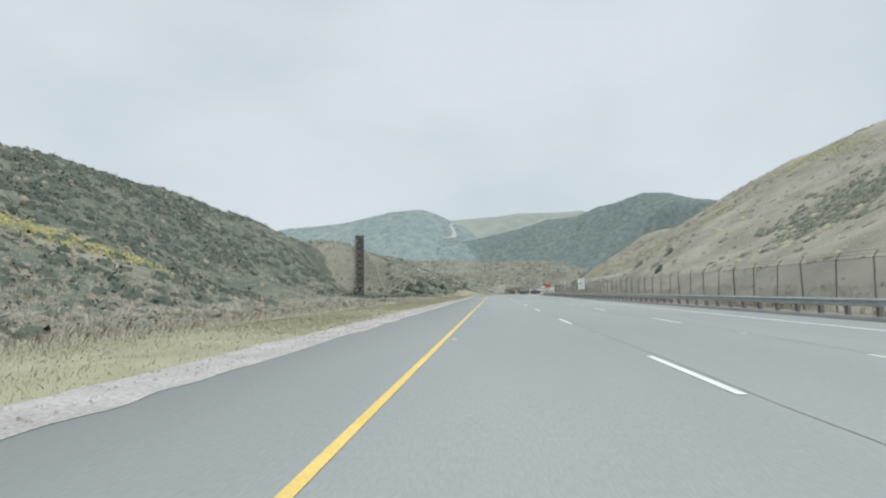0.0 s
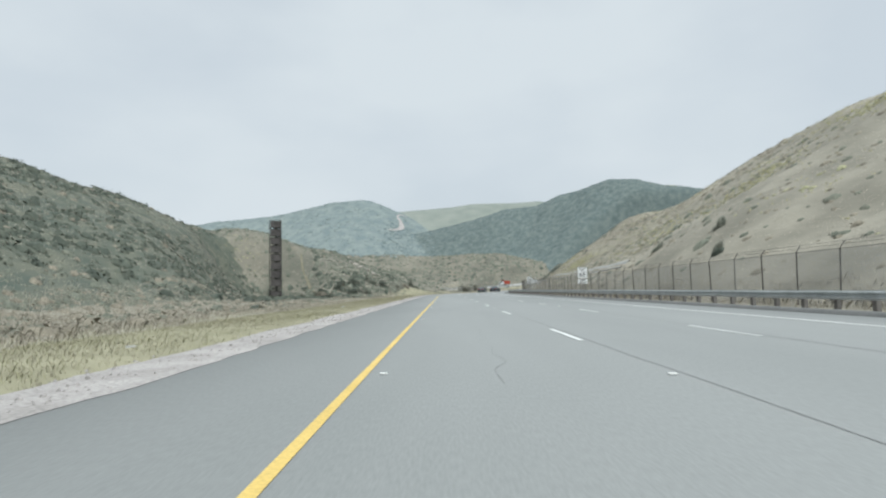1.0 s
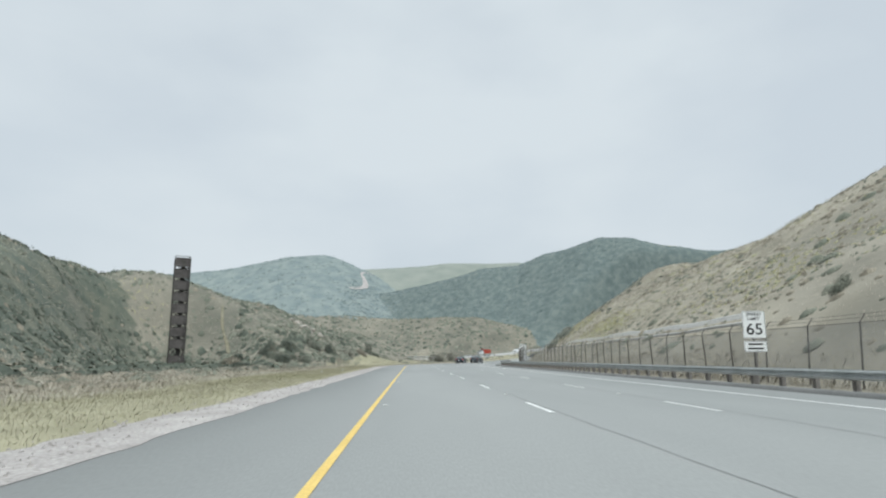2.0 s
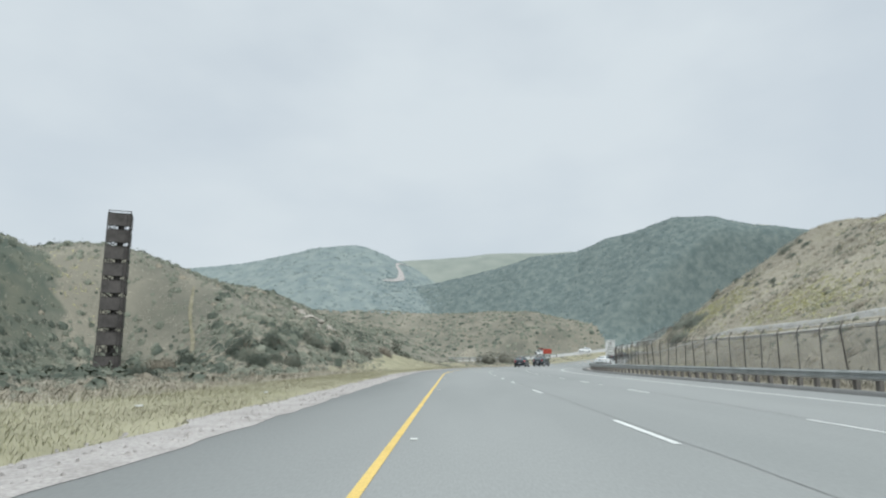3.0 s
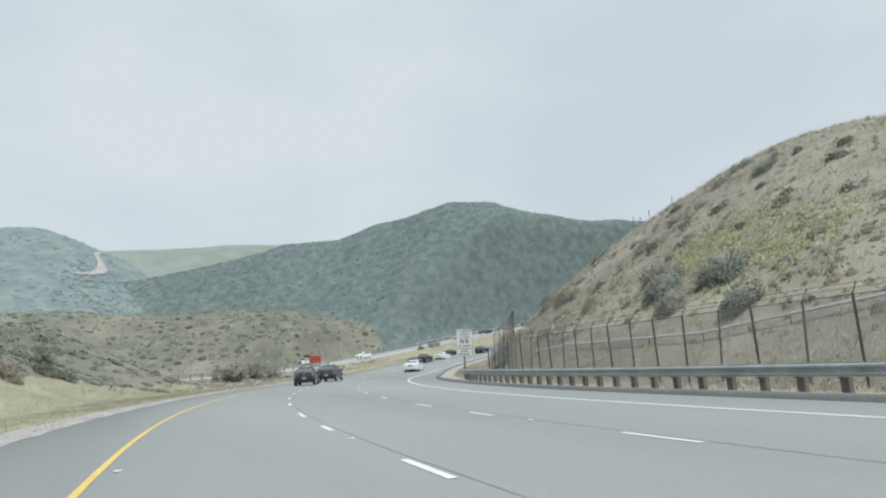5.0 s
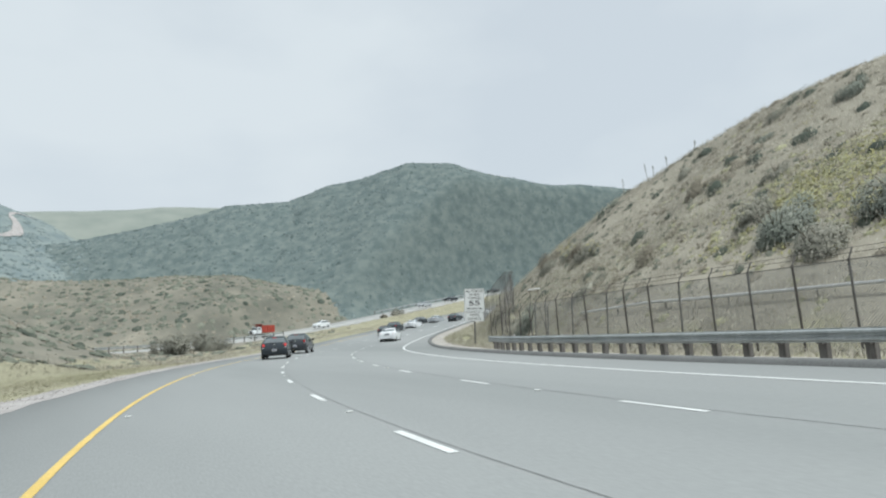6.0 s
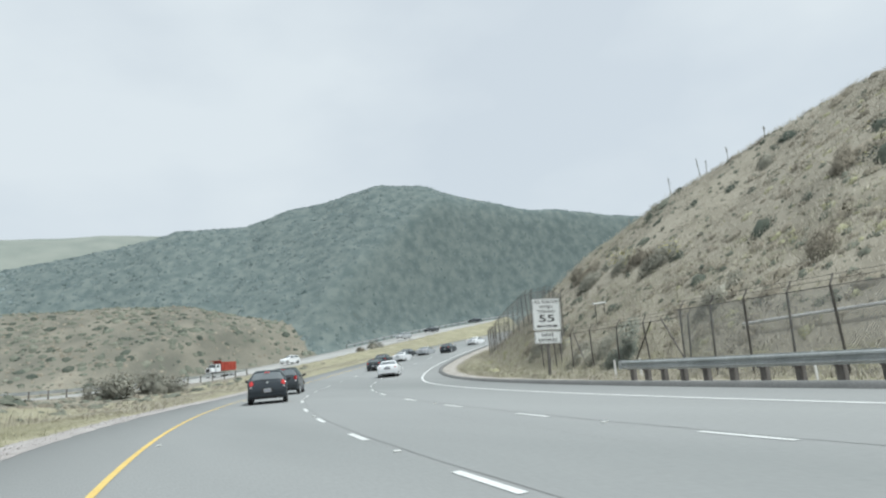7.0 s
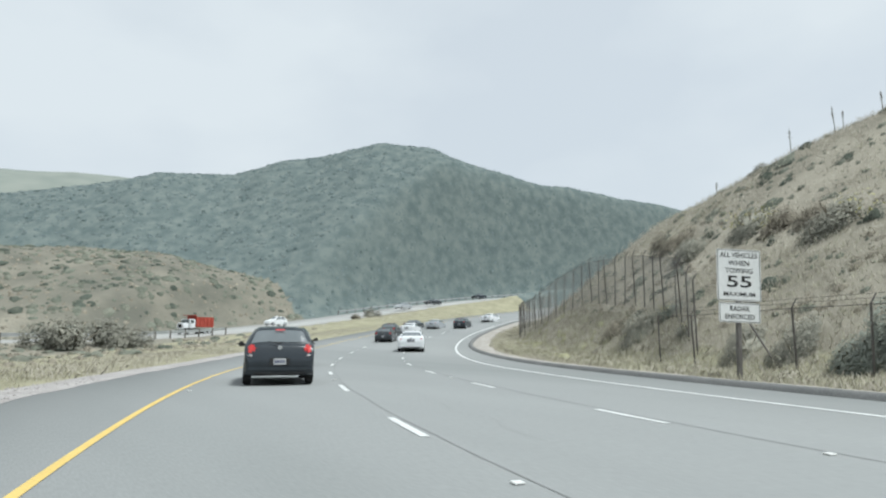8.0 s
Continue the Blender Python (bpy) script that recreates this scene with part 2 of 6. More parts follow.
def cover(px, py):
    """How much scrub and how much meadow grows at arrays of places, each 0 to 1."""
    px, py = np.asarray(px, float), np.asarray(py, float)
    a, off = road_coords(px, py)
    off = np.where(off > 3.0, off + pinch(a), off)
    patch = fbm(px, py, 22, 71, 4)
    hz = [ridge(px, py, pts, s, r) for pts, s, r, _ in RIDGES]
    top = np.argmax(np.stack(hz), 0)
    hill = np.max(np.stack(hz), 0) > 0.5
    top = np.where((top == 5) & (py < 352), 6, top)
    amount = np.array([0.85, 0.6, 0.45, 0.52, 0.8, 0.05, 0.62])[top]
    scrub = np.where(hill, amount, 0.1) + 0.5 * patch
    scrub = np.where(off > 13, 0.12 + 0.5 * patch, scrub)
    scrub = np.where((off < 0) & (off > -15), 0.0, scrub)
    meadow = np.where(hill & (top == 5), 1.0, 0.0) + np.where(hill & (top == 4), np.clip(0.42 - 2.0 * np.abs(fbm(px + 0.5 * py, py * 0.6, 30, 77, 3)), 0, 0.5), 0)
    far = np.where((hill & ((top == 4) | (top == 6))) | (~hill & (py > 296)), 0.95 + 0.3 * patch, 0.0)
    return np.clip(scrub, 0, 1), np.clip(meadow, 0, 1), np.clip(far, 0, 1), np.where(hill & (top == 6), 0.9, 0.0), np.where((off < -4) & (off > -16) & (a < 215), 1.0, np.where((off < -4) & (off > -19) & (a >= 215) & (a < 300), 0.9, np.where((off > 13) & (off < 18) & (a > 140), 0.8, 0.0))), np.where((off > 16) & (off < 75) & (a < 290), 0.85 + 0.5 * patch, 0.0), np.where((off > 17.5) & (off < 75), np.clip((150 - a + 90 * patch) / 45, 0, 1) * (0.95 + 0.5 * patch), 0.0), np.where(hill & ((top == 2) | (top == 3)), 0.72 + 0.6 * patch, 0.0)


def make_grid(name, xs, ys, mat):
    gx, gy = np.meshgrid(xs, ys)
    zz = land(gx.ravel(), gy.ravel())
    v = np.stack([gx.ravel(), gy.ravel(), zz], 1)
    nx, ny = len(xs), len(ys)
    i = (np.arange(ny - 1)[:, None] * nx + np.arange(nx - 1)[None, :]).ravel()
    f = np.stack([i, i + 1, i + nx + 1, i + nx], 1)
    me = raw_mesh(name, v, f, mat)
    for layer, values in zip(("scrub", "meadow", "hazyscrub", "hazyridge", "verge", "drygrass", "barehill", "oakgrass"), cover(gx.ravel(), gy.ravel())):
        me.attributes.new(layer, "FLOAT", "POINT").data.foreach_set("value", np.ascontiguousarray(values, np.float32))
    return me


def raw_mesh(name, v, f, mat, smooth=True):
    me = bpy.data.meshes.new(name)
    k = f.shape[1]
    me.vertices.add(len(v))
    me.vertices.foreach_set("co", np.ascontiguousarray(v, np.float32).ravel())
    me.loops.add(f.size)
    me.loops.foreach_set("vertex_index", np.ascontiguousarray(f, np.int32).ravel())
    me.polygons.add(len(f))
    me.polygons.foreach_set("loop_start", np.arange(0, f.size, k, dtype=np.int32))
    me.polygons.foreach_set("loop_total", np.full(len(f), k, np.int32))
    me.polygons.foreach_set("use_smooth", np.full(len(f), smooth))
    me.update(calc_edges=True)
    me.materials.append(mat)
    return me


def spaced(lo, hi, step, far):
    """Even steps from lo to hi, and growing ones out to far on both sides."""
    mid = np.arange(lo, hi + step, step)
    out, d = [], step
    while not out or out[-1] < far:
        d *= 1.35
        out.append((out[-1] if out else 0) + d)
    return np.r_[lo - np.array(out)[::-1], mid, mid[-1] + np.array(out)]


GX, GY = spaced(-120, 150, 1.0, 3500), spaced(-45, 400, 1.0, 3500)
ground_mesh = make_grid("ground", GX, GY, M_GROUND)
ground = tagged(new("ground", ground_mesh), "dry scrub-covered valley ground and hills", "ground", kind="structure")
GZ = np.empty(len(ground_mesh.vertices) * 3, np.float32)
ground_mesh.vertices.foreach_get("co", GZ)
GZ = GZ.reshape(len(GY), len(GX), 3)[:, :, 2].astype(float)


def ground_z(x, y):
    """Height of the ground's sheet at arrays of places."""
    x, y = np.asarray(x, float), np.asarray(y, float)
    i = np.clip(np.searchsorted(GX, x, side="right") - 1, 0, len(GX) - 2)
    j = np.clip(np.searchsorted(GY, y, side="right") - 1, 0, len(GY) - 2)
    u, v = (x - GX[i]) / (GX[i + 1] - GX[i]), (y - GY[j]) / (GY[j + 1] - GY[j])
    return (GZ[j, i] * (1 - u) + GZ[j, i + 1] * u) * (1 - v) + (GZ[j + 1, i] * (1 - u) + GZ[j + 1, i + 1] * u) * v


def strip(a0, a1, step, offs, up, name, mat, wob=None):
    """A sheet along the road between offsets; offs: pairs (offset, extra height)."""
    aa = np.linspace(a0, a1, max(2, int(round((a1 - a0) / step)) + 1))
    v = []
    for a in aa:
        for j, (o, h) in enumerate(offs):
            w = wob(a, j) if wob else 0.0
            p, _ = along(a, o + w, up + h)
            v.append(p)
    n = len(offs)
    f = [(i * n + j, i * n + j + 1, (i + 1) * n + j + 1, (i + 1) * n + j) for i in range(len(aa) - 1) for j in range(n - 1)]
    return raw_mesh(name, np.array(v), np.array(f), mat)


road = tagged(new("road", strip(-120, 330, 2.0, [(-3.95, -0.3), (-3.9, 0.0), (0, 0.0), (6, 0), (12.3, 0.0), (12.35, -0.3)], 0.0, "road", M_ASPHALT, wob=lambda a, j: -float(pinch(a)) if j > 3 else 0.0)), "pale grey worn asphalt freeway carriageway", "road", kind="structure")

# ---- parts ----
def part(name, bm, mat, parent=None, label="", smooth=False):
    """Links a bmesh as one mesh object, under a thing or a part."""
    me = bpy.data.meshes.new(name)
    bm.normal_update()
    bm.to_mesh(me)
    bm.free()
    if smooth:
        me.polygons.foreach_set("use_smooth", np.full(len(me.polygons), True))
    me.materials.append(mat)
    ob = new(name, me)
    if parent:
        ob.parent = parent
    if label:
        ob["label"] = label
    return ob


def share(name, me, parent, m):
    ob = new(name, me)
    ob.parent = parent
    ob.matrix_basis = m
    return ob


def box(bm, sx, sy, sz, m=None, bevel=0.0):
    """A box of that size about its pose's origin, with bevelled edges."""
    r = bmesh.ops.create_cube(bm, size=1.0, matrix=(m or Matrix()) @ Matrix.Diagonal((sx, sy, sz, 1)))
    if bevel:
        es = list({e for v in r["verts"] for e in v.link_edges})
        bmesh.ops.bevel(bm, geom=es, offset=bevel, segments=2, affect="EDGES")
    return bm


def rod(bm, p, q, r0, r1=None, sides=10):
    """A round bar from p to q."""
    p, q = Vector(p), Vector(q)
    d = q - p
    m = Matrix.Translation((p + q) / 2) @ d.to_track_quat("Z", "Y").to_matrix().to_4x4()
    bmesh.ops.create_cone(bm, cap_ends=True, segments=sides, radius1=r0, radius2=r1 if r1 is not None else r0, depth=d.length, matrix=m)
    return bm


def at_road(a, off, up=0.0, turn=0.0):
    """The pose of a thing that stands at the road's a and offset, its y along the road."""
    p, th = along(a, off, up)
    return Matrix.Translation(p) @ Matrix.Rotation(-th + turn, 4, "Z")


def height(x, y):
    return float(ground_z(np.array([x]), np.array([y]))[0])


def on_ground(a, off, turn=0.0, sink=0.0):
    """The pose of a thing on the land beside the road."""
    p, th = along(a, off)
    return Matrix.Translation((p.x, p.y, height(p.x, p.y) - sink)) @ Matrix.Rotation(-th + turn, 4, "Z")


def empty(name, m, label, category, group=""):
    ob = new(name)
    ob.empty_display_size = 0.2
    ob.matrix_world = m
    return tagged(ob, label, category, group)


# ---- ground cover: how the land is clothed ----
M_VERGE = material("verge_grass", [(0.22, 0.20, 0.10), (0.33, 0.29, 0.155), (0.42, 0.37, 0.21)], 0.35, 0.95, bump=0.08, bump_scale=7, fine=(5, 0.3))
M_DIRT = material("roadside_dirt", [(0.25, 0.232, 0.205), (0.34, 0.318, 0.287), (0.42, 0.395, 0.36)], 0.9, 0.95, bump=0.02, bump_scale=14, fine=(9, 0.25))
M_DARKEDGE = material("asphalt_dike", [(0.13, 0.133, 0.13), (0.18, 0.18, 0.176)], 0.8, 0.9, bump=0.01, bump_scale=30, fine=(25, 0.2))
M_OPP = material("far_concrete", [(0.30, 0.30, 0.29), (0.38, 0.38, 0.365)], 0.2, 0.85, bump=0.004, bump_scale=40, fine=(20, 0.12))


def wobble(seed, amp, size):
    g = np.random.RandomState(seed).rand(2048) - 0.5

    def w(a, j):
        u = a / size + 500 + 37 * j
        i = int(math.floor(u))
        f = u - i
        f = f * f * (3 - 2 * f)
        return amp * (g[i % 2048] * (1 - f) + g[(i + 1) % 2048] * f)
    return w


w_in, w_out2, w_rag = wobble(5, 0.2, 0.9), wobble(6, 0.7, 2.6), wobble(7, 0.3, 0.5)
tagged(new("gravel_shoulder", strip(-110, 225, 0.3, [(-5.5, -0.12), (-4.9, -0.01), (-4.3, 0.0), (-3.76, -0.006)], 0.012, "gravel_shoulder", M_GRAVEL,
    wob=lambda a, j: (w_out2(a, 0) + w_rag(a, 0) if j == 0 else w_out2(a, 1) * 0.4 if j == 1 else w_in(a, j) * (1.0 if j == 3 else 0.3)))), "pale grey gravel strip along the asphalt", "shoulder", kind="structure")
tagged(new("dirt_shoulder", strip(-110, 300, 1.0, [(12.3, 0.0), (12.62, 0.0), (13.0, 0.03), (13.6, 0.03), (14.3, -0.14)], 0.014, "dirt_shoulder", M_DIRT,
    wob=lambda a, j: w_out2(a, j) * (0, 0, 0.2, 0.5, 0.8)[j] - float(pinch(a)))), "dry pale dirt behind the asphalt edge", "shoulder", kind="structure")
tagged(new("asphalt_dike", strip(-110, 300, 1.0, [(12.08, -0.02), (12.14, 0.10), (12.26, 0.15), (12.42, 0.13), (12.5, -0.02)], 0.0, "asphalt_dike", M_DARKEDGE, wob=lambda a, j: -float(pinch(a)))), "low dark asphalt dike along the shoulder", "kerb", kind="structure")


def opp_strip(offs, name, mat, up, i0=0, i1=None):
    v = []
    P = OPPL[i0:i1]
    t = np.gradient(P[:, :2], axis=0)
    t /= np.hypot(t[:, 0], t[:, 1])[:, None]
    for p, d in zip(P, t):
        for o, h in offs:
            v.append((p[0] + o * d[1], p[1] - o * d[0], p[2] + h + up))
    n = len(offs)
    f = [(i * n + j, i * n + j + 1, (i + 1) * n + j + 1, (i + 1) * n + j) for i in range(len(P) - 1) for j in range(n - 1)]
    return raw_mesh(name, np.array(v), np.array(f), mat)


road_far = tagged(new("road_far", opp_strip([(-6.6, -0.3), (-6.5, 0), (0, 0), (6.0, 0), (6.1, -0.3)], "road_far", M_OPP, 0.05)), "pale concrete carriageway beyond the grass median", "road", kind="structure")

# ---- paint on the road ----
tagged(new("yellow_line", strip(-100, 300, 1.0, [(-1.165, 0), (-1.06, 0)], 0.006, "yellow_line", M_YELLOW)), "solid yellow painted edge line", "road marking", kind="structure")
tagged(new("edge_line", strip(-100, 300, 1.0, [(9.73, 0), (9.88, 0)], 0.006, "edge_line", M_WHITE)), "solid white painted edge line", "road marking", kind="structure")


# where the dashes end, along the road; they come closer together where it bends
DASH_ENDS = [-98, -84, -70, -56, -42, -27.5, -13.3, 1, 15, 28.7, 41.8, 54.8, 67.2, 78.5, 89, 99.8, 109.8, 121.6, 130.4, 137.1, 144.2, 149.0, 155.1, 160, 166.4, 172.4, 177.9, 183,
             188.6, 195.7, 202.8, 210, 217, 224, 231, 238, 245, 252, 259, 266]


def dash_spots(shift):
    out = []
    for e, nx in zip(DASH_ENDS[:-1], DASH_ENDS[1:]):
        ln = 0.275 * (nx - e)
        out.append((e - ln + shift, ln))
    return out


def dash_mesh(a0, ln, off, wide=0.115):
    base = at_road(a0, off)
    inv = base.inverted()
    n = 4
    v = []
    for i in range(n + 1):
        for o in (-wide / 2, wide / 2):
            p, _ = along(a0 + ln * i / n, off + o, 0.007)
            v.append(inv @ p)
    f = [(2 * i, 2 * i + 1, 2 * i + 3, 2 * i + 2) for i in range(n)]
    return raw_mesh("lane_dash", np.array(v), np.array(f), M_WHITE), base


M_DOT = material("marker_ceramic", [(0.6, 0.6, 0.58), (0.75, 0.75, 0.73)], 3, 0.4)
bm = bmesh.new()
box(bm, 0.1, 0.1, 0.016, pose(0, 0, 0.008), 0.006)
dot_me = bpy.data.meshes.new("lane_marker")
bm.to_mesh(dot_me)
bm.free()
dot_me.materials.append(M_DOT)
for lane, (off, shift) in enumerate(((2.6, 0.0), (6.15, 0.15))):
    for i, (a0, ln) in enumerate(dash_spots(shift)):
        me, base = dash_mesh(a0, ln, off)
        share("lane_dash", me, road, base)
        if i % 2 == 0:
            share("lane_marker", dot_me, road, at_road(a0 - ln * 1.35, off, 0.004))
for i, a0 in enumerate(np.arange(-9.8, 250, 14.6)):
    share("lane_marker", dot_me, road, at_road(float(a0), -0.86, 0.004))

M_TAR = material("tar_seam", [(0.165, 0.17, 0.168), (0.235, 0.24, 0.237)], 2, 0.8)
for off in (2.74, 6.28):
    w_t = wobble(int(off * 10), 0.05, 1.7)
    share("tar_seam", strip(-60, 262, 0.8, [(off, 0), (off + 0.02, 0)], 0.004, "tar_seam", M_TAR, wob=lambda a, j, w_t=w_t: w_t(a, 0)), road, Matrix())

# fine cracks in the lanes
for i, (c0, c1, off) in enumerate(((33, 47, 0.7), (172, 181, 5.0), (186, 198, 3.9))):
    w_c = wobble(40 + i, 0.35, 1.1)
    share("crack", strip(c0, c1, 0.4, [(off, 0), (off + 0.006, 0)], 0.0045, "crack", M_TAR, wob=lambda a, j, w_c=w_c: w_c(a, 0)), road, Matrix())

# ---- guardrail ----
M_GALV = material("galvanised_steel", [(0.34, 0.36, 0.36), (0.42, 0.44, 0.44), (0.5, 0.52, 0.52)], 1.3, 0.5, 0.55, fine=(12, 0.12), spec=0.5)
M_POST = material("weathered_timber", [(0.115, 0.108, 0.10), (0.19, 0.18, 0.168)], 3.0, 0.9, bump=0.006, bump_scale=40, fine=(25, 0.25), stretch=(1, 1, 0.2))
RAIL_OFF, RAIL_END = 12.95, 185.6


def guardrail():
    thing = empty("guardrail", at_road(0, RAIL_OFF), "galvanised W-beam guardrail on weathered timber posts", "guardrail")
    inv = thing.matrix_world.inverted()
    prof = [(-0.02, 0.43), (-0.02, 0.455), (-0.085, 0.485), (-0.085, 0.53), (-0.02, 0.565), (-0.02, 0.60), (-0.085, 0.635), (-0.085, 0.68), (-0.02, 0.71), (-0.02, 0.735)]
    full = prof + [(x + 0.012, z) for x, z in reversed(prof)]
    n = len(full)
    a = -95.0
    seg = 0
    while a < RAIL_END:
        a1 = min(a + 12.0, RAIL_END)
        aa = np.linspace(a, a1, 9)
        v = []
        for s in aa:
            flare = 0.5 * max(0.0, (s - RAIL_END + 7) / 7) ** 2
            for x, z in full:
                p, _ = along(float(s), RAIL_OFF + x + flare, z)
                v.append(inv @ p)
        f = [(i * n + j, i * n + (j + 1) % n, (i + 1) * n + (j + 1) % n, (i + 1) * n + j) for i in range(len(aa) - 1) for j in range(n)]
        ob = new("rail", raw_mesh("rail", np.array(v), np.array(f), M_GALV, smooth=False))
        ob.parent = thing
        a = a1
    # rounded end piece
    bm = bmesh.new()
    pe, th = along(RAIL_END, RAIL_OFF + 0.5)
    m = inv @ (Matrix.Translation(pe) @ Matrix.Rotation(-th, 4, "Z"))
    bmesh.ops.create_cone(bm, cap_ends=False, segments=12, radius1=0.1, radius2=0.1, depth=0.305, matrix=m @ pose(-0.03, 0.05, 0.58))
    part("end_piece", bm, M_GALV, thing)
    bm = bmesh.new()
    box(bm, 0.15, 0.2, 0.9, pose(0.12, 0, 0.27), 0.012)
    post = bpy.data.meshes.new("post")
    bm.to_mesh(post)
    bm.free()
    post.materials.append(M_POST)
    bm = bmesh.new()
    box(bm, 0.1, 0.15, 0.33, pose(-0.0, 0, 0.56), 0.008)
    block = bpy.data.meshes.new("blockout")
    bm.to_mesh(block)
    bm.free()
    block.materials.append(M_POST)
    s = -94.0
    while s < RAIL_END - 0.2:
        flare = 0.5 * max(0.0, (s - RAIL_END + 7) / 7) ** 2
        m = inv @ at_road(s, RAIL_OFF + flare + 0.04)
        ob = share("post", post, thing, m)
        share("blockout", block, ob, Matrix())
        s += float(np.interp(s, [90, 115], [1.905, 1.15]))
    return thing


guardrail()

# ---- chain-link fence ----
M_FPOST = material("rusty_steel_post", [(0.095, 0.088, 0.083), (0.15, 0.138, 0.128)], 4, 0.8, 0.2, fine=(20, 0.25))


def mesh_fabric(name, color, cover, cell=0.09):
    """Woven wire: diamonds of wire with open air between."""
    m = bpy.data.materials.new(name)
    m.use_nodes = True
    n, l = m.node_tree.nodes, m.node_tree.links
    b = n["Principled BSDF"]
    b.inputs["Base Color"].default_value = (*color, 1)
    b.inputs["Roughness"].default_value, b.inputs["Metallic"].default_value = 0.6, 0.3
    uv = n.new("ShaderNodeTexCoord")
    outs = []
    sep = n.new("ShaderNodeSeparateXYZ")
    l.new(uv.outputs["UV"], sep.inputs[0])
    for sign in (1, -1):
        add = n.new("ShaderNodeMath")
        add.operation = "MULTIPLY_ADD"
        add.inputs[1].default_value = sign
        l.new(sep.outputs["Y"], add.inputs[0])
        l.new(sep.outputs["X"], add.inputs[2])
        sc = n.new("ShaderNodeMath")
        sc.operation = "MULTIPLY"
        sc.inputs[1].default_value = 1 / cell
        l.new(add.outputs[0], sc.inputs[0])
        fr = n.new("ShaderNodeMath")
        fr.operation = "FRACT"
        l.new(sc.outputs[0], fr.inputs[0])
        lt = n.new("ShaderNodeMath")
        lt.operation = "LESS_THAN"
        lt.inputs[1].default_value = cover
        l.new(fr.outputs[0], lt.inputs[0])
        outs.append(lt)
    mx = n.new("ShaderNodeMath")
    mx.operation = "MAXIMUM"
    l.new(outs[0].outputs[0], mx.inputs[0])
    l.new(outs[1].outputs[0], mx.inputs[1])
    l.new(mx.outputs[0], b.inputs["Alpha"])
    return m


M_LINK = mesh_fabric("chain_link", (0.32, 0.32, 0.315), 0.2)


M_LINKDARK = mesh_fabric("rusty_chain_link", (0.27, 0.262, 0.25), 0.2)


def fence(a_from, a_to, off, wide=1.0, fabric=True, tall=2.05, lean=0.0, seed=1, gap=None, label="", wire=None):
    rnd = random.Random(seed)
    line = off if callable(off) else (lambda s: off)
    thing = empty("chain_link_fence", on_ground(a_from, line(a_from)), label, "fence")
    inv = thing.matrix_world.inverted()
    bm = bmesh.new()
    rod(bm, (0, 0, -0.3), (0, 0, tall), 0.035, sides=8)
    rod(bm, (0, 0, tall), (0.2, 0, tall + 0.3), 0.022, sides=6)
    me = bpy.data.meshes.new("post")
    bm.to_mesh(me)
    bm.free()
    me.materials.append(M_FPOST)
    s, pts = a_from, []
    while s <= a_to:
        m = on_ground(s, line(s))
        pts.append((s, m.translation.copy()))
        share("post", me, thing, inv @ m @ pose(0, 0, 0, rnd.uniform(-2.5, 2.5), rnd.uniform(-3, 3) + lean, 0))
        s += wide * float(np.interp(s, [90, 115], [3.05, 1.85]))
    # strands on the arms, and the top wire
    for name, dz, dx, r in (("top_wire", tall - 0.03, 0.0, 0.012), ("barbed_wire", tall + 0.15, 0.1, 0.007), ("barbed_wire", tall + 0.29, 0.19, 0.007)):
        bm = bmesh.new()
        for (s0, p0), (s1, p1) in zip(pts[:-1], pts[1:]):
            q0, _ = along(s0, line(s0) + dx)
            q1, _ = along(s1, line(s1) + dx)
            rod(bm, inv @ Vector((q0.x, q0.y, p0.z + dz)), inv @ Vector((q1.x, q1.y, p1.z + dz)), r, sides=4)
        part(name, bm, M_FPOST, thing)
    if fabric:
        for (s0, p0), (s1, p1) in zip(pts[:-1], pts[1:]):
            if gap and gap[0] < s0 < gap[1]:
                continue
            v = [inv @ p0, inv @ p1, inv @ (p1 + Vector((0, 0, tall - 0.03))), inv @ (p0 + Vector((0, 0, tall - 0.03)))]
            me2 = raw_mesh("wire_mesh", np.array(v), np.array([(0, 1, 2, 3)]), wire or M_LINK, smooth=False)
            uvl = me2.uv_layers.new(name="UVMap")
            ln = (p1 - p0).length
            for k, c in enumerate(((s0, 0), (s0 + ln, 0), (s0 + ln, tall), (s0, tall))):
                uvl.data[k].uv = c
            ob = new("wire_mesh", me2)
            ob.parent = thing
    return thing


fence(-92, 186, 16.0, seed=1, tall=2.42, label="rusty chain-link fence with slanted barbed-wire arms")
fence(187, 206, 17.2, wide=1.7, fabric=False, seed=2, label="bare leaning fence posts with loose wire strands")
fence(203.5, 274, lambda s: float(np.interp(s, [203, 206, 209, 216, 226, 234, 245, 276], [17.6, 18.6, 19.6, 20.2, 19.7, 17.8, 15.0, 14.2])), seed=3, wide=1.0, wire=M_LINKDARK, tall=3.1, label="dark chain-link fence bending round the curve")

# ---- vehicles ----
M_BLACK = material("black_car_paint", [(0.022, 0.028, 0.034), (0.03, 0.037, 0.044)], 2, 0.2, 0.0, spec=0.5)
M_DARKBLUE = material("dark_grey_car_paint", [(0.032, 0.037, 0.042), (0.042, 0.047, 0.053)], 2, 0.22, spec=0.5)
M_WHITECAR = material("white_car_paint", [(0.68, 0.70, 0.71), (0.76, 0.77, 0.78)], 2, 0.3, spec=0.6)
M_SILVER = material("silver_car_paint", [(0.42, 0.44, 0.46), (0.5, 0.52, 0.54)], 2, 0.3, 0.4, spec=0.6)
M_REDBED = material("red_truck_paint", [(0.30, 0.05, 0.035), (0.38, 0.075, 0.05)], 1.5, 0.55, fine=(8, 0.2))
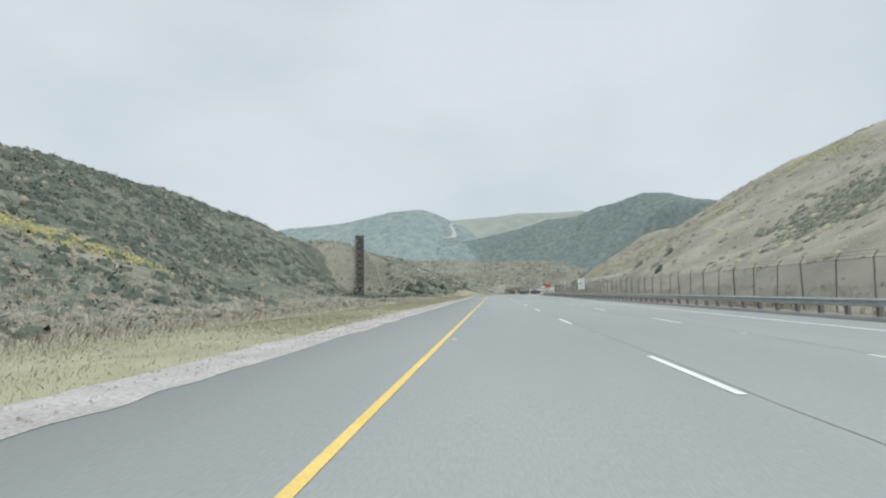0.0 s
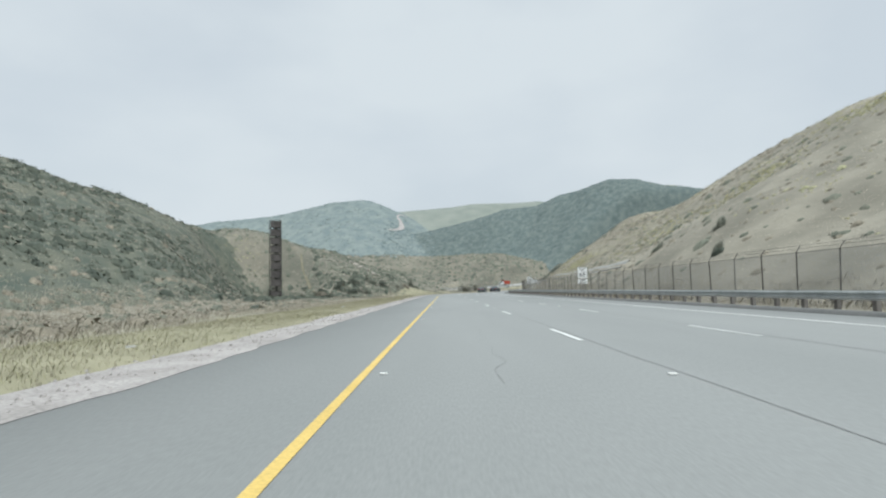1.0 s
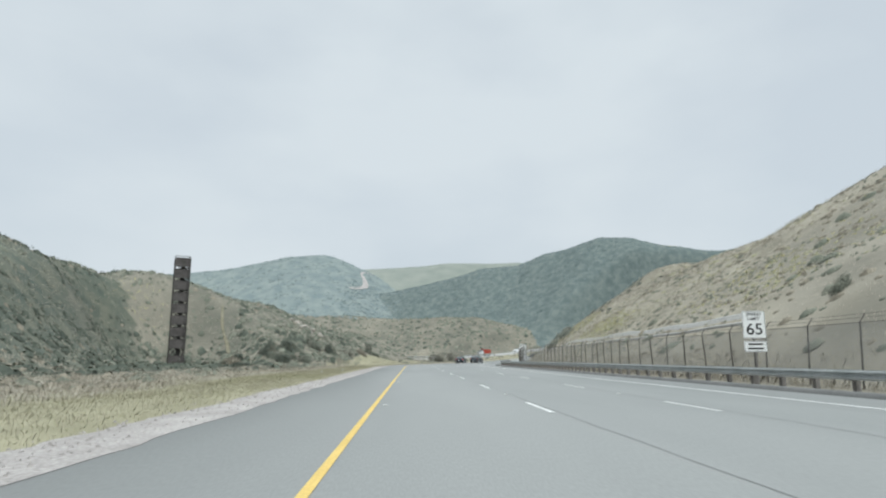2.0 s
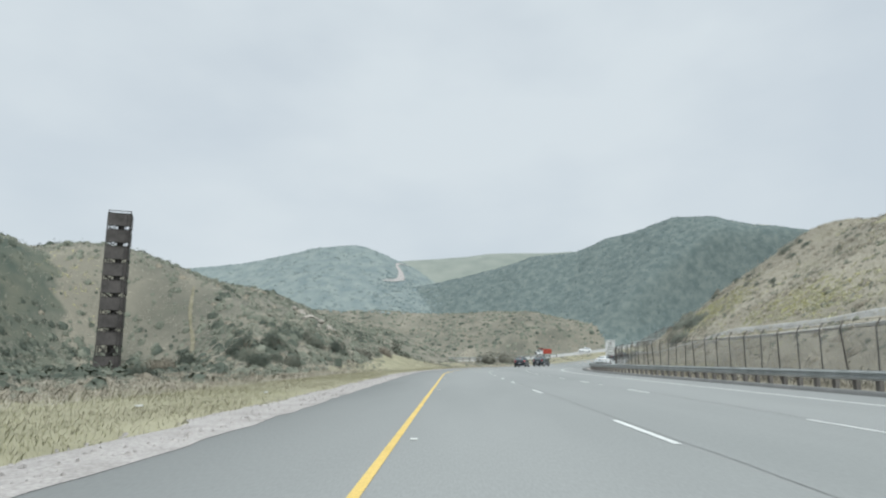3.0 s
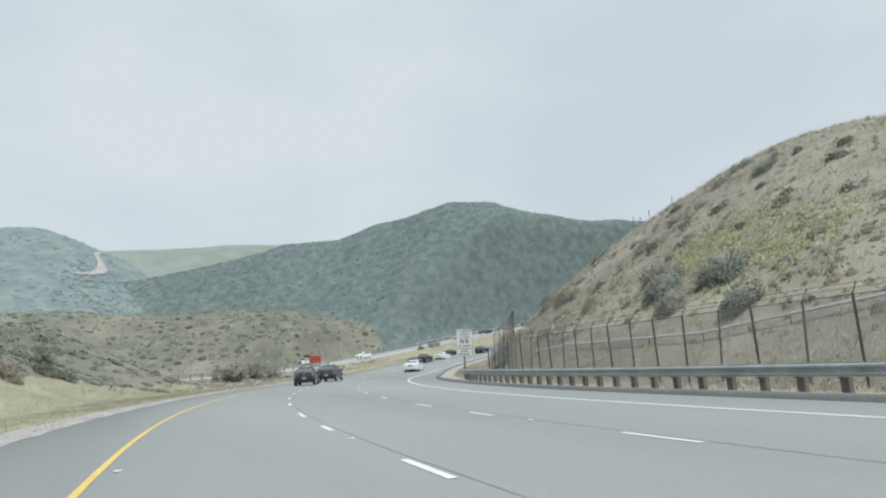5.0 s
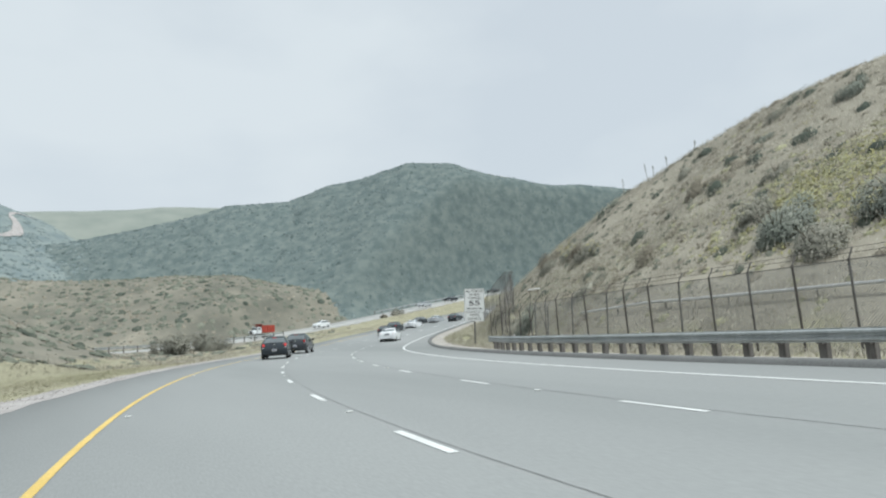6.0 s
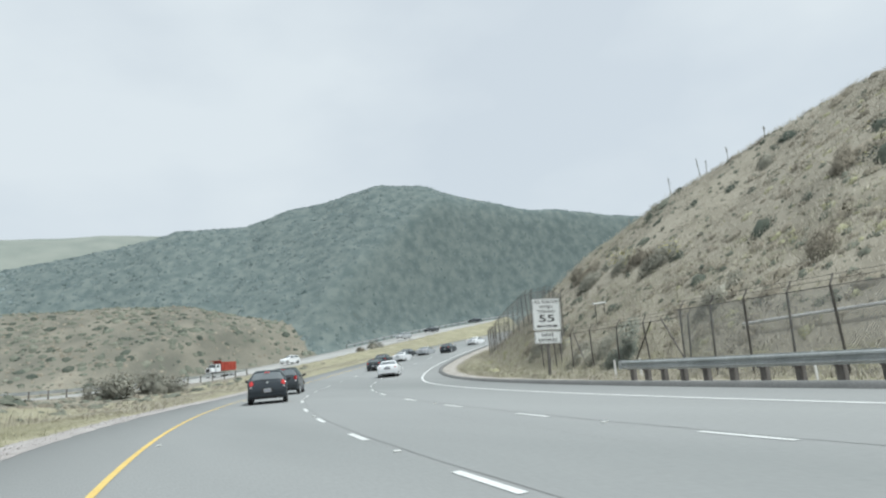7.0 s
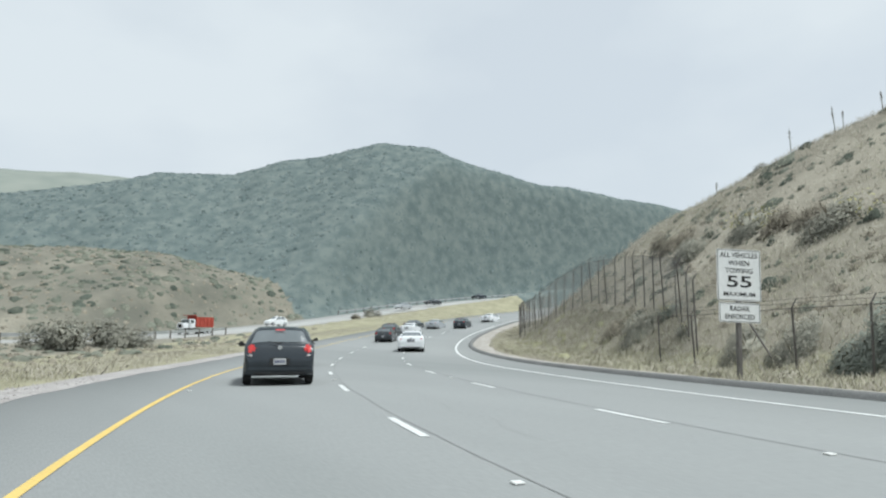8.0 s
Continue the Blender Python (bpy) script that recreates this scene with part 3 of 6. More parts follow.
M_GLASS = material("tinted_car_glass", [(0.12, 0.138, 0.146), (0.16, 0.178, 0.187)], 1, 0.06, spec=0.8)
M_RUBBER = material("tyre_rubber", [(0.015, 0.015, 0.015), (0.03, 0.03, 0.03)], 8, 0.9)
M_TRIM = material("black_plastic_trim", [(0.02, 0.02, 0.021), (0.035, 0.035, 0.036)], 6, 0.7)
M_CHROME = material("chrome", [(0.6, 0.62, 0.63), (0.7, 0.71, 0.72)], 5, 0.2, 0.9)
M_PLATE = material("plate_white", [(0.38, 0.39, 0.40), (0.46, 0.46, 0.46)], 9, 0.5)
M_PLATEBAR = material("plate_bar", [(0.06, 0.07, 0.14), (0.08, 0.09, 0.16)], 9, 0.6)
M_LENSW = material("clear_lens", [(0.55, 0.5, 0.5), (0.65, 0.6, 0.6)], 9, 0.15)


def glowing(name, color, power):
    m = material(name, [color, color], 4, 0.25, spec=0.6)
    b = m.node_tree.nodes["Principled BSDF"]
    b.inputs["Emission Color"].default_value = (*color, 1)
    b.inputs["Emission Strength"].default_value = power
    return m


M_BRAKE = glowing("lit_brake_lens", (0.46, 0.05, 0.05), 0.5)
M_TAIL = material("red_tail_lens", [(0.35, 0.02, 0.02), (0.45, 0.03, 0.03)], 6, 0.2, spec=0.6)

# stations along a body, from its tail: y, low z, belt z, top z, half widths low, belt, top
HATCH = [(0.00, .36, .60, .66, .72, .76, .70), (0.04, .31, .70, .82, .80, .835, .78), (0.12, .27, .82, .99, .84, .86, .77), (0.20, .25, .94, 1.05, .85, .86, .745),
         (0.47, .23, .97, 1.41, .855, .86, .59), (0.64, .22, .97, 1.46, .86, .86, .58), (1.30, .20, .95, 1.50, .86, .86, .58), (2.05, .20, .94, 1.47, .86, .86, .57),
         (2.80, .20, .92, 1.03, .855, .84, .66), (3.40, .22, .84, .91, .83, .81, .68), (3.72, .26, .68, .74, .78, .74, .60), (3.80, .32, .55, .58, .68, .66, .55)]
SEDAN = [(0.00, .40, .70, .76, .74, .80, .72), (0.05, .33, .84, .96, .84, .88, .80), (0.16, .28, .94, 1.07, .88, .90, .78), (0.75, .24, .97, 1.11, .90, .90, .74),
         (1.40, .22, .96, 1.40, .90, .90, .62), (1.80, .21, .95, 1.46, .90, .90, .60), (2.45, .20, .94, 1.48, .90, .90, .60), (2.95, .20, .93, 1.40, .90, .90, .60),
         (3.55, .20, .91, 1.02, .90, .88, .68), (4.20, .22, .82, .89, .87, .84, .70), (4.55, .27, .66, .72, .80, .76, .62), (4.65, .34, .55, .58, .70, .68, .56)]


def ring(st, sx, sz):
    y, zl, zb, zt, wl, wb, wt = st
    half = [(0, zl), (wl * .92, zl), (wl, zl + .12), (wl + .01, (zl + zb) / 2), (wb, zb), ((wb + wt) / 2 + .03, (zb + zt) / 2), (wt, zt - .05), (wt * .7, zt - .006), (0, zt)]
    pts = half + [(-x, z) for x, z in half[-2:0:-1]]
    return [(x * sx, z * sz) for x, z in pts]


def smooth_rows(p, k, closed):
    """Catmull-Rom through rows of points, k steps between neighbours."""
    n = len(p)
    out = []
    for i in range(n if closed else n - 1):
        q = [p[(i + d) % n] if closed else p[min(max(i + d, 0), n - 1)] for d in (-1, 0, 1, 2)]
        for j in range(k):
            t = j / k
            out.append(0.5 * (2 * q[1] + (q[2] - q[0]) * t + (2 * q[0] - 5 * q[1] + 4 * q[2] - q[3]) * t * t + (3 * q[1] - q[0] - 3 * q[2] + q[3]) * t ** 3))
    if not closed:
        out.append(p[-1])
    return np.array(out)


def panel(bm, base, top, bulge=0.03, n=6, thick=0.02):
    """A bowed sheet between a lower and an upper edge: (half width, y, z) each; it bows out towards -y."""
    grid = []
    for j in range(4):
        t = j / 3
        w, y, z = (base[k] * (1 - t) + top[k] * t for k in range(3))
        row = []
        for i in range(n + 1):
            u = 2 * i / n - 1
            row.append(bm.verts.new((w * u, y - bulge * (1 - u * u), z)))
        grid.append(row)
    fs = []
    for j in range(3):
        for i in range(n):
            fs.append(bm.faces.new((grid[j][i], grid[j][i + 1], grid[j + 1][i + 1], grid[j + 1][i])))
    ex = bmesh.ops.extrude_face_region(bm, geom=fs)
    for e in ex["geom"]:
        if isinstance(e, bmesh.types.BMVert):
            e.co.y += thick
    bmesh.ops.recalc_face_normals(bm, faces=bm.faces)
    return bm


def wheel(thing, x, y, r):
    bm = bmesh.new()
    rot = Matrix.Rotation(radians(90), 4, "Y")
    c = bmesh.ops.create_cone(bm, cap_ends=True, segments=24, radius1=r, radius2=r, depth=0.2, matrix=Matrix.Translation((x, y, r)) @ rot)
    bmesh.ops.bevel(bm, geom=[e for e in bm.edges if e.calc_face_angle(0) > 1], offset=0.03, segments=2, affect="EDGES")
    w = part("wheel", bm, M_RUBBER, thing, smooth=False)
    bm = bmesh.new()
    s = 1 if x > 0 else -1
    bmesh.ops.create_cone(bm, cap_ends=True, segments=18, radius1=r * .64, radius2=r * .58, depth=0.03, matrix=Matrix.Translation((x + s * .095, y, r)) @ Matrix.Rotation(radians(90 * s), 4, "Y"))
    part("rim", bm, M_SILVER, w)


def car(name, m, label, paint, kind="hatch", sx=1.0, sz=1.0, braking=False, group="cars on the road"):
    thing = empty(name, m, label, "car", group)
    sedan = kind == "sedan"
    sts = SEDAN if sedan else HATCH
    RS, CS = 6, 5          # steps between stations, and between the points of a ring
    ctrl = np.array([[(x, st[0] * sx, z) for x, z in ring(st, sx, sz)] for st in sts])
    ctrl = smooth_rows(smooth_rows(ctrl, RS, False).transpose(1, 0, 2), CS, True).transpose(1, 0, 2)
    nr, k = ctrl.shape[:2]
    bm = bmesh.new()
    rows = [[bm.verts.new(p) for p in r] for r in ctrl]
    for r0, r1 in zip(rows[:-1], rows[1:]):
        for i in range(k):
            bm.faces.new((r0[i], r0[(i + 1) % k], r1[(i + 1) % k], r1[i]))
    bm.faces.new(rows[0])
    bm.faces.new(rows[-1])
    bmesh.ops.recalc_face_normals(bm, faces=bm.faces)
    body = part("body", bm, paint, thing, smooth=True)
    nrm = np.cross(np.gradient(ctrl, axis=0), np.roll(ctrl, -1, 1) - np.roll(ctrl, 1, 1))
    nrm /= np.linalg.norm(nrm, axis=2, keepdims=True) + 1e-9
    mid = np.array([0, ctrl[:, 0, 1].mean(), .8 * sz])
    if ((ctrl - mid) * nrm).sum() < 0:
        nrm = -nrm

    def inlay(part_name, r0, r1, c0, c1, mat, out=0.012, skew0=0.0, skew1=0.0, parent=thing, label=""):
        """A curved pane that follows the body between two stations and two ring points, and stands a little proud."""
        bm = bmesh.new()
        nu, nv = max(3, int(round((r1 - r0) * 5))), max(3, int(round((c1 - c0) * 4)))
        grids = []
        for lift in (out, -0.02):
            g = []
            for i in range(nu + 1):
                line = []
                for j in range(nv + 1):
                    v = j / nv
                    u = (r0 + skew0 * v) * (1 - i / nu) + (r1 + skew1 * v) * (i / nu)
                    rr, cc = u * RS, (c0 + (c1 - c0) * v) * CS
                    a0, b0 = int(min(max(math.floor(rr), 0), nr - 2)), int(math.floor(cc))
                    fa, fb = rr - a0, cc - b0
                    both = []
                    for arr in (ctrl, nrm):
                        q00, q01, q10, q11 = arr[a0, b0 % k], arr[a0, (b0 + 1) % k], arr[a0 + 1, b0 % k], arr[a0 + 1, (b0 + 1) % k]
                        both.append((q00 * (1 - fb) + q01 * fb) * (1 - fa) + (q10 * (1 - fb) + q11 * fb) * fa)
                    line.append(bm.verts.new(both[0] + both[1] * lift))
                g.append(line)
            grids.append(g)
        A, B = grids
        for i in range(nu):
            for j in range(nv):
                bm.faces.new((A[i][j], A[i + 1][j], A[i + 1][j + 1], A[i][j + 1]))
        edge = [(i, 0) for i in range(nu)] + [(nu, j) for j in range(nv)] + [(i, nv) for i in range(nu, 0, -1)] + [(0, j) for j in range(nv, 0, -1)]
        for (i, j), (i2, j2) in zip(edge, edge[1:] + edge[:1]):
            bm.faces.new((A[i][j], A[i2][j2], B[i2][j2], B[i][j]))
        bmesh.ops.recalc_face_normals(bm, faces=bm.faces)
        return part(part_name, bm, mat, parent, label, smooth=False)

    S = Matrix.Diagonal((sx, sx, sz, 1))

    def fitted(name, bm, mat, parent=thing, label=""):
        bm.transform(S)
        return part(name, bm, mat, parent, label)

    # panes: rear window, windscreen, two side windows a side
    if sedan:
        inlay("rear_window", 3.12, 3.86, 6.15, 9.85, M_GLASS)
        inlay("windscreen", 7.1, 7.85, 6.2, 9.8, M_GLASS)
        spans = ((3.55, 5.45, .5, 0.0), (5.6, 7.7, 0.0, -.7))
        lamp, plate_z, lamp_y = (.80, .86), .80, .06
    else:
        inlay("rear_window", 3.12, 3.9, 6.1, 9.9, M_GLASS)
        inlay("windscreen", 7.12, 7.86, 6.2, 9.8, M_GLASS)
        spans = ((4.1, 6.1, .55, 0.0), (6.22, 7.7, 0.0, -.6))
        lamp, plate_z, lamp_y = (.78, .90), .60, .07
    for r0, r1, k0, k1 in spans:
        inlay("side_window", r0, r1, 4.22, 5.8, M_GLASS, skew0=k0, skew1=k1)
        inlay("side_window", r0, r1, 11.78, 10.2, M_GLASS, skew0=k0, skew1=k1)
    for s in (-1, 1):
        bm = bmesh.new()
        box(bm, .19, .13, .25, Matrix.Translation((s * .70, lamp_y + .03, lamp[1])) @ Matrix.Rotation(radians(s * 22), 4, "Z") @ Matrix.Rotation(radians(s * -14), 4, "Y"), .05)
        tl = fitted("tail_light", bm, M_BRAKE if braking else M_TAIL, label="lit red brake light" if braking else "")
        bm = bmesh.new()
        box(bm, .13, .1, .07, Matrix.Translation((s * .72, lamp_y - .015, lamp[1] - .15)) @ Matrix.Rotation(radians(s * 20), 4, "Z"), .025)
        fitted("reverse_light", bm, M_LENSW, tl)
        bm = bmesh.new()
        box(bm, .21, .12, .14, Matrix.Translation((s * .985, (3.25 if sedan else 2.5), 1.03)), .05)
        mir = fitted("mirror", bm, M_TRIM if not sedan else paint)
        bm = bmesh.new()
        rod(bm, (s * .80, (3.25 if sedan else 2.5), .98), (s * .93, (3.25 if sedan else 2.5), 1.0), .03)
        fitted("mirror_arm", bm, M_TRIM, mir)
        for yw in ((.95, 3.7) if sedan else (.66, 3.12)):
            wheel(thing, s * (.78 if not sedan else .82) * sx, yw * sx, .30 * (sz if sz > 1 else 1))
            bm = bmesh.new()
            bmesh.ops.create_cone(bm, cap_ends=True, segments=24, radius1=.37, radius2=.37, depth=.03, matrix=Matrix.Translation((s * (.855 if not sedan else .895), yw, .31)) @ Matrix.Rotation(radians(90), 4, "Y"))
            bmesh.ops.delete(bm, geom=[v for v in bm.verts if v.co.z < .2], context="VERTS")
            fitted("wheel_arch", bm, M_TRIM)
        bm = bmesh.new()
        box(bm, .3, .1, .14, Matrix.Translation((s * .58, (4.5 if sedan else 3.64), .72)) @ Matrix.Rotation(radians(s * -18), 4, "Z"), .03)
        fitted("headlight", bm, M_LENSW)
    bm = bmesh.new()
    box(bm, 1.62, .14, .17, Matrix.Translation((0, .045, .43)), .05)
    fitted("bumper", bm, paint)
    bm = bmesh.new()
    box(bm, 1.30, .1, .10, Matrix.Translation((0, .05, .32)), .03)
    fitted("lower_bumper", bm, M_TRIM)
    if not sedan:
        for s in (-1, 1):
            bm = bmesh.new()
            box(bm, .012, .02, .30, Matrix.Translation((s * .58, .06, .80)) @ Matrix.Rotation(radians(-14), 4, "X"), .003)
            fitted("tailgate_seam", bm, M_TRIM)
    bm = bmesh.new()
    box(bm, .50, .03, .19, Matrix.Translation((0, .004, plate_z)), .01)
    rec = fitted("plate_recess", bm, M_TRIM)
    bm = bmesh.new()
    box(bm, .31, .012, .155, Matrix.Translation((0, -.016, plate_z)), .004)
    fitted("number_plate", bm, M_PLATE, rec)
    bm = bmesh.new()
    for i in range(4):
        box(bm, .045, .006, .06, Matrix.Translation((-.1 + i * .065, -.024, plate_z)), .001)
    fitted("plate_bars", bm, M_PLATEBAR, rec)
    bm = bmesh.new()
    bmesh.ops.create_cone(bm, cap_ends=True, segments=20, radius1=.055, radius2=.05, depth=.03, matrix=Matrix.Translation((0, .075 if not sedan else .03, .95)) @ Matrix.Rotation(radians(90), 4, "X") @ Matrix.Diagonal((1.25, 1, 1, 1)))
    fitted("badge", bm, M_CHROME)
    if not sedan:
        bm = bmesh.new()
        rod(bm, (0, .08, 1.06), (-.30, .12, 1.10), .016, .009)
        box(bm, .05, .06, .05, Matrix.Translation((0, .09, 1.06)), .015)
        fitted("rear_wiper", bm, M_TRIM)
        bm = bmesh.new()
        box(bm, .24, .03, .035, Matrix.Translation((0, .38, 1.40)) @ Matrix.Rotation(radians(-40), 4, "X"), .01)
        fitted("high_brake_light", bm, M_BRAKE if braking else M_TAIL)
    bm = bmesh.new()
    rod(bm, (.45, .0, .24), (.45, .35, .24), .03)
    fitted("exhaust_pipe", bm, M_CHROME)
    return thing


car("hatchback_car", at_road(195.8, 1.08, 0.004, radians(3)), "black five-door hatchback braking on the asphalt", M_BLACK, braking=True)
car("suv_car", at_road(207.0, 0.75, 0.004), "dark grey sport utility car ahead of a hatchback", M_DARKBLUE, sx=1.08, sz=1.12)
car("sedan_car", at_road(223.5, 6.6, 0.004), "white four-door sedan in the middle lane", M_WHITECAR, "sedan")
car("hatchback_car", at_road(236.8, 3.0, 0.01) @ Matrix.Scale(0.9, 4), "dark grey hatchback following a tall dark car", M_DARKBLUE)
car("suv_car", at_road(243.5, 2.0, 0.01) @ Matrix.Scale(0.82, 4), "tall black sport utility car", M_BLACK, sx=1.1, sz=1.2)
car("sedan_car", at_road(249.2, 2.5, 0.01) @ Matrix.Scale(0.85, 4), "white sedan beside a tall black car", M_WHITECAR, "sedan")
car("sedan_car", at_road(256.0, 0.5, 0.01) @ Matrix.Scale(0.82, 4), "dark grey sedan on the rising bend", M_DARKBLUE, "sedan")
car("sedan_car", at_road(256.8, 3.0, 0.01) @ Matrix.Scale(0.82, 4), "silver sedan on the rising bend", M_SILVER, "sedan")
car("suv_car", at_road(257.2, 6.4, 0.01) @ Matrix.Scale(0.8, 4), "black sport utility car on the rising bend", M_BLACK, sx=1.06, sz=1.1)
car("sedan_car", at_road(267.0, 6.6, 0.01) @ Matrix.Scale(0.82, 4), "white sedan at the top of the bend", M_WHITECAR, "sedan")


def on_opp(x, off=0.0, up=0.05, size=0.72):
    """The pose of a vehicle on the far carriageway, heading towards -x."""
    i = int(np.abs(OPPL[:, 0] - x).argmin())
    p, q = OPPL[max(i - 1, 0)], OPPL[min(i + 1, len(OPPL) - 1)]
    d = Vector((q[0] - p[0], q[1] - p[1], 0)).normalized()
    return Matrix.Translation((OPPL[i, 0] + off * d.y, OPPL[i, 1] - off * d.x, OPPL[i, 2] + up)) @ Matrix.Rotation(math.atan2(d.x, -d.y), 4, "Z") @ Matrix.Scale(size, 4)


car("suv_car", on_opp(33, 4.0), "white van-like car on the far carriageway", M_WHITECAR, sx=1.1, sz=1.15, group="cars on the far carriageway")
car("sedan_car", on_opp(58.3, 4.2), "silver sedan on the far carriageway", M_SILVER, "sedan", group="cars on the far carriageway")
car("sedan_car", on_opp(66, 4.2), "grey sedan on the far carriageway", M_DARKBLUE, "sedan", group="cars on the far carriageway")
car("sedan_car", on_opp(81.6, 2.0), "dark sedan on the far carriageway", M_BLACK, "sedan", group="cars on the far carriageway")


def dump_truck(m):
    t = empty("dump_truck", m, "red dump truck with a white cab on the far carriageway", "truck")
    bm = bmesh.new()
    box(bm, 2.2, 1.5, 1.5, pose(0, 5.3, 1.75), .12)
    cab = part("cab", bm, M_WHITECAR, t)
    bm = bmesh.new()
    box(bm, 1.7, 1.5, 1.0, pose(0, 6.7, 1.35), .18)
    hood = part("hood", bm, M_WHITECAR, t)
    bm = bmesh.new()
    box(bm, 1.8, .06, .62, pose(0, 6.06, 2.1), .02)
    part("windscreen", bm, M_GLASS, cab)
    for s in (-1, 1):
        bm = bmesh.new()
        box(bm, .05, .8, .55, pose(s * 1.1, 5.4, 2.1), .02)
        part("side_window", bm, M_GLASS, cab)
        bm = bmesh.new()
        box(bm, .34, .08, .2, pose(s * .7, 7.46, 1.25), .03)
        part("headlight", bm, M_LENSW, hood)
        bm = bmesh.new()
        box(bm, .1, .2, .35, pose(s * 1.3, 5.9, 2.1), .03)
        part("mirror", bm, M_TRIM, cab)
        for y in (.8, 2.0, 6.5):
            wheel(t, s * .95, y, .5)
    bm = bmesh.new()
    box(bm, .9, .06, .6, pose(0, 7.46, 1.35), .02)
    part("grille", bm, M_TRIM, hood)
    bm = bmesh.new()
    box(bm, 2.2, .2, .3, pose(0, 7.6, .7), .05)
    part("bumper", bm, M_CHROME, t)
    # open tipping bed: floor, sides and ribs
    bm = bmesh.new()
    box(bm, 2.4, 4.6, .12, pose(0, 2.2, 1.25), .03)
    bed = part("tipping_bed", bm, M_REDBED, t, "red steel bed")
    for nm, w, d, h, x, y, z in (("side_wall", .1, 4.6, 1.6, 1.2, 2.2, 2.05), ("side_wall", .1, 4.6, 1.6, -1.2, 2.2, 2.05), ("headboard", 2.3, .1, 1.9, 0, 4.45, 2.2), ("tailgate", 2.3, .1, 1.6, 0, -.05, 2.05), ("cab_guard", 2.5, 1.2, .08, 0, 5.0, 3.12)):
        bm = bmesh.new()
        box(bm, w, d, h, pose(x, y, z), .03)
        part(nm, bm, M_REDBED, bed)
    for s in (-1, 1):
        for y in (.6, 1.6, 2.6, 3.6):
            bm = bmesh.new()
            box(bm, .1, .12, 1.55, pose(s * 1.29, y, 2.05), .02)
            part("rib", bm, M_REDBED, bed)
    bm = bmesh.new()
    box(bm, .9, 7.0, .25, pose(0, 3.6, .85), .03)
    part("chassis", bm, M_TRIM, t)
    return t


dump_truck(on_opp(21.0, 3.2) @ Matrix.Translation((0, -3, 0)) @ Matrix.Diagonal((1, 0.75, 1, 1)))

# ---- road signs ----
M_SIGN = material("sign_white", [(0.70, 0.71, 0.70), (0.76, 0.77, 0.76)], 2.5, 0.5, fine=(9, 0.05))
M_INK = material("sign_black", [(0.02, 0.02, 0.02), (0.03, 0.03, 0.03)], 6, 0.6)


def lettering(text, wide, tall, m, parent, name="lettering"):
    """Raised text of that width and height, centred on the pose, facing its -y."""
    cu = bpy.data.curves.new("text", "FONT")
    cu.body, cu.extrude, cu.offset = text, 0.0, 0.012
    tmp = bpy.data.objects.new("text", cu)
    scene.collection.objects.link(tmp)
    dg = bpy.context.evaluated_depsgraph_get()
    me = bpy.data.meshes.new_from_object(tmp.evaluated_get(dg))
    bpy.data.objects.remove(tmp)
    co = np.array([v.co[:] for v in me.vertices])
    lo, hi = co.min(0), co.max(0)
    me.transform(m @ Matrix.Rotation(radians(90), 4, "X") @ Matrix.Diagonal((wide / (hi[0] - lo[0]), tall / (hi[1] - lo[1]), 1, 1)) @ Matrix.Translation((-(lo[0] + hi[0]) / 2, -(lo[1] + hi[1]) / 2, 0)))
    me.name = name
    me.materials.append(M_INK)
    ob = new(name, me)
    ob.parent = parent
    return ob


def plate(bm, w, h, m, thick=0.012, corner=0.05):
    """A sign blank with rounded corners, facing -y."""
    pts = []
    for cx, cz, a0 in ((w / 2 - corner, h / 2 - corner, 0), (-w / 2 + corner, h / 2 - corner, 90), (-w / 2 + corner, -h / 2 + corner, 180), (w / 2 - corner, -h / 2 + corner, 270)):
        for k in range(5):
            t = radians(a0 + 22.5 * k)
            pts.append((cx + corner * math.cos(t), cz + corner * math.sin(t)))
    fr = [bm.verts.new(m @ Vector((x, 0, z))) for x, z in pts]
    bk = [bm.verts.new(m @ Vector((x, thick, z))) for x, z in pts]
    bm.faces.new(fr)
    bm.faces.new(bk[::-1])
    n = len(pts)
    for i in range(n):
        bm.faces.new((fr[i], fr[(i + 1) % n], bk[(i + 1) % n], bk[i]))
    bmesh.ops.recalc_face_normals(bm, faces=bm.faces)
    return bm


def border(bm, w, h, m, corner=0.05, line=0.014):
    def loop(inset):
        c = max(corner - inset, 0.004)
        out = []
        for cx, cz, a0 in ((w / 2 - inset - c, h / 2 - inset - c, 0), (-w / 2 + inset + c, h / 2 - inset - c, 90), (-w / 2 + inset + c, -h / 2 + inset + c, 180), (w / 2 - inset - c, -h / 2 + inset + c, 270)):
            for k in range(5):
                t = radians(a0 + 22.5 * k)
                out.append(bm.verts.new(m @ Vector((cx + c * math.cos(t), -0.003, cz + c * math.sin(t)))))
        return out
    o, i = loop(0.018), loop(0.018 + line)
    for k in range(len(o)):
        bm.faces.new((o[k], o[(k + 1) % len(o)], i[(k + 1) % len(o)], i[k]))
    return bm


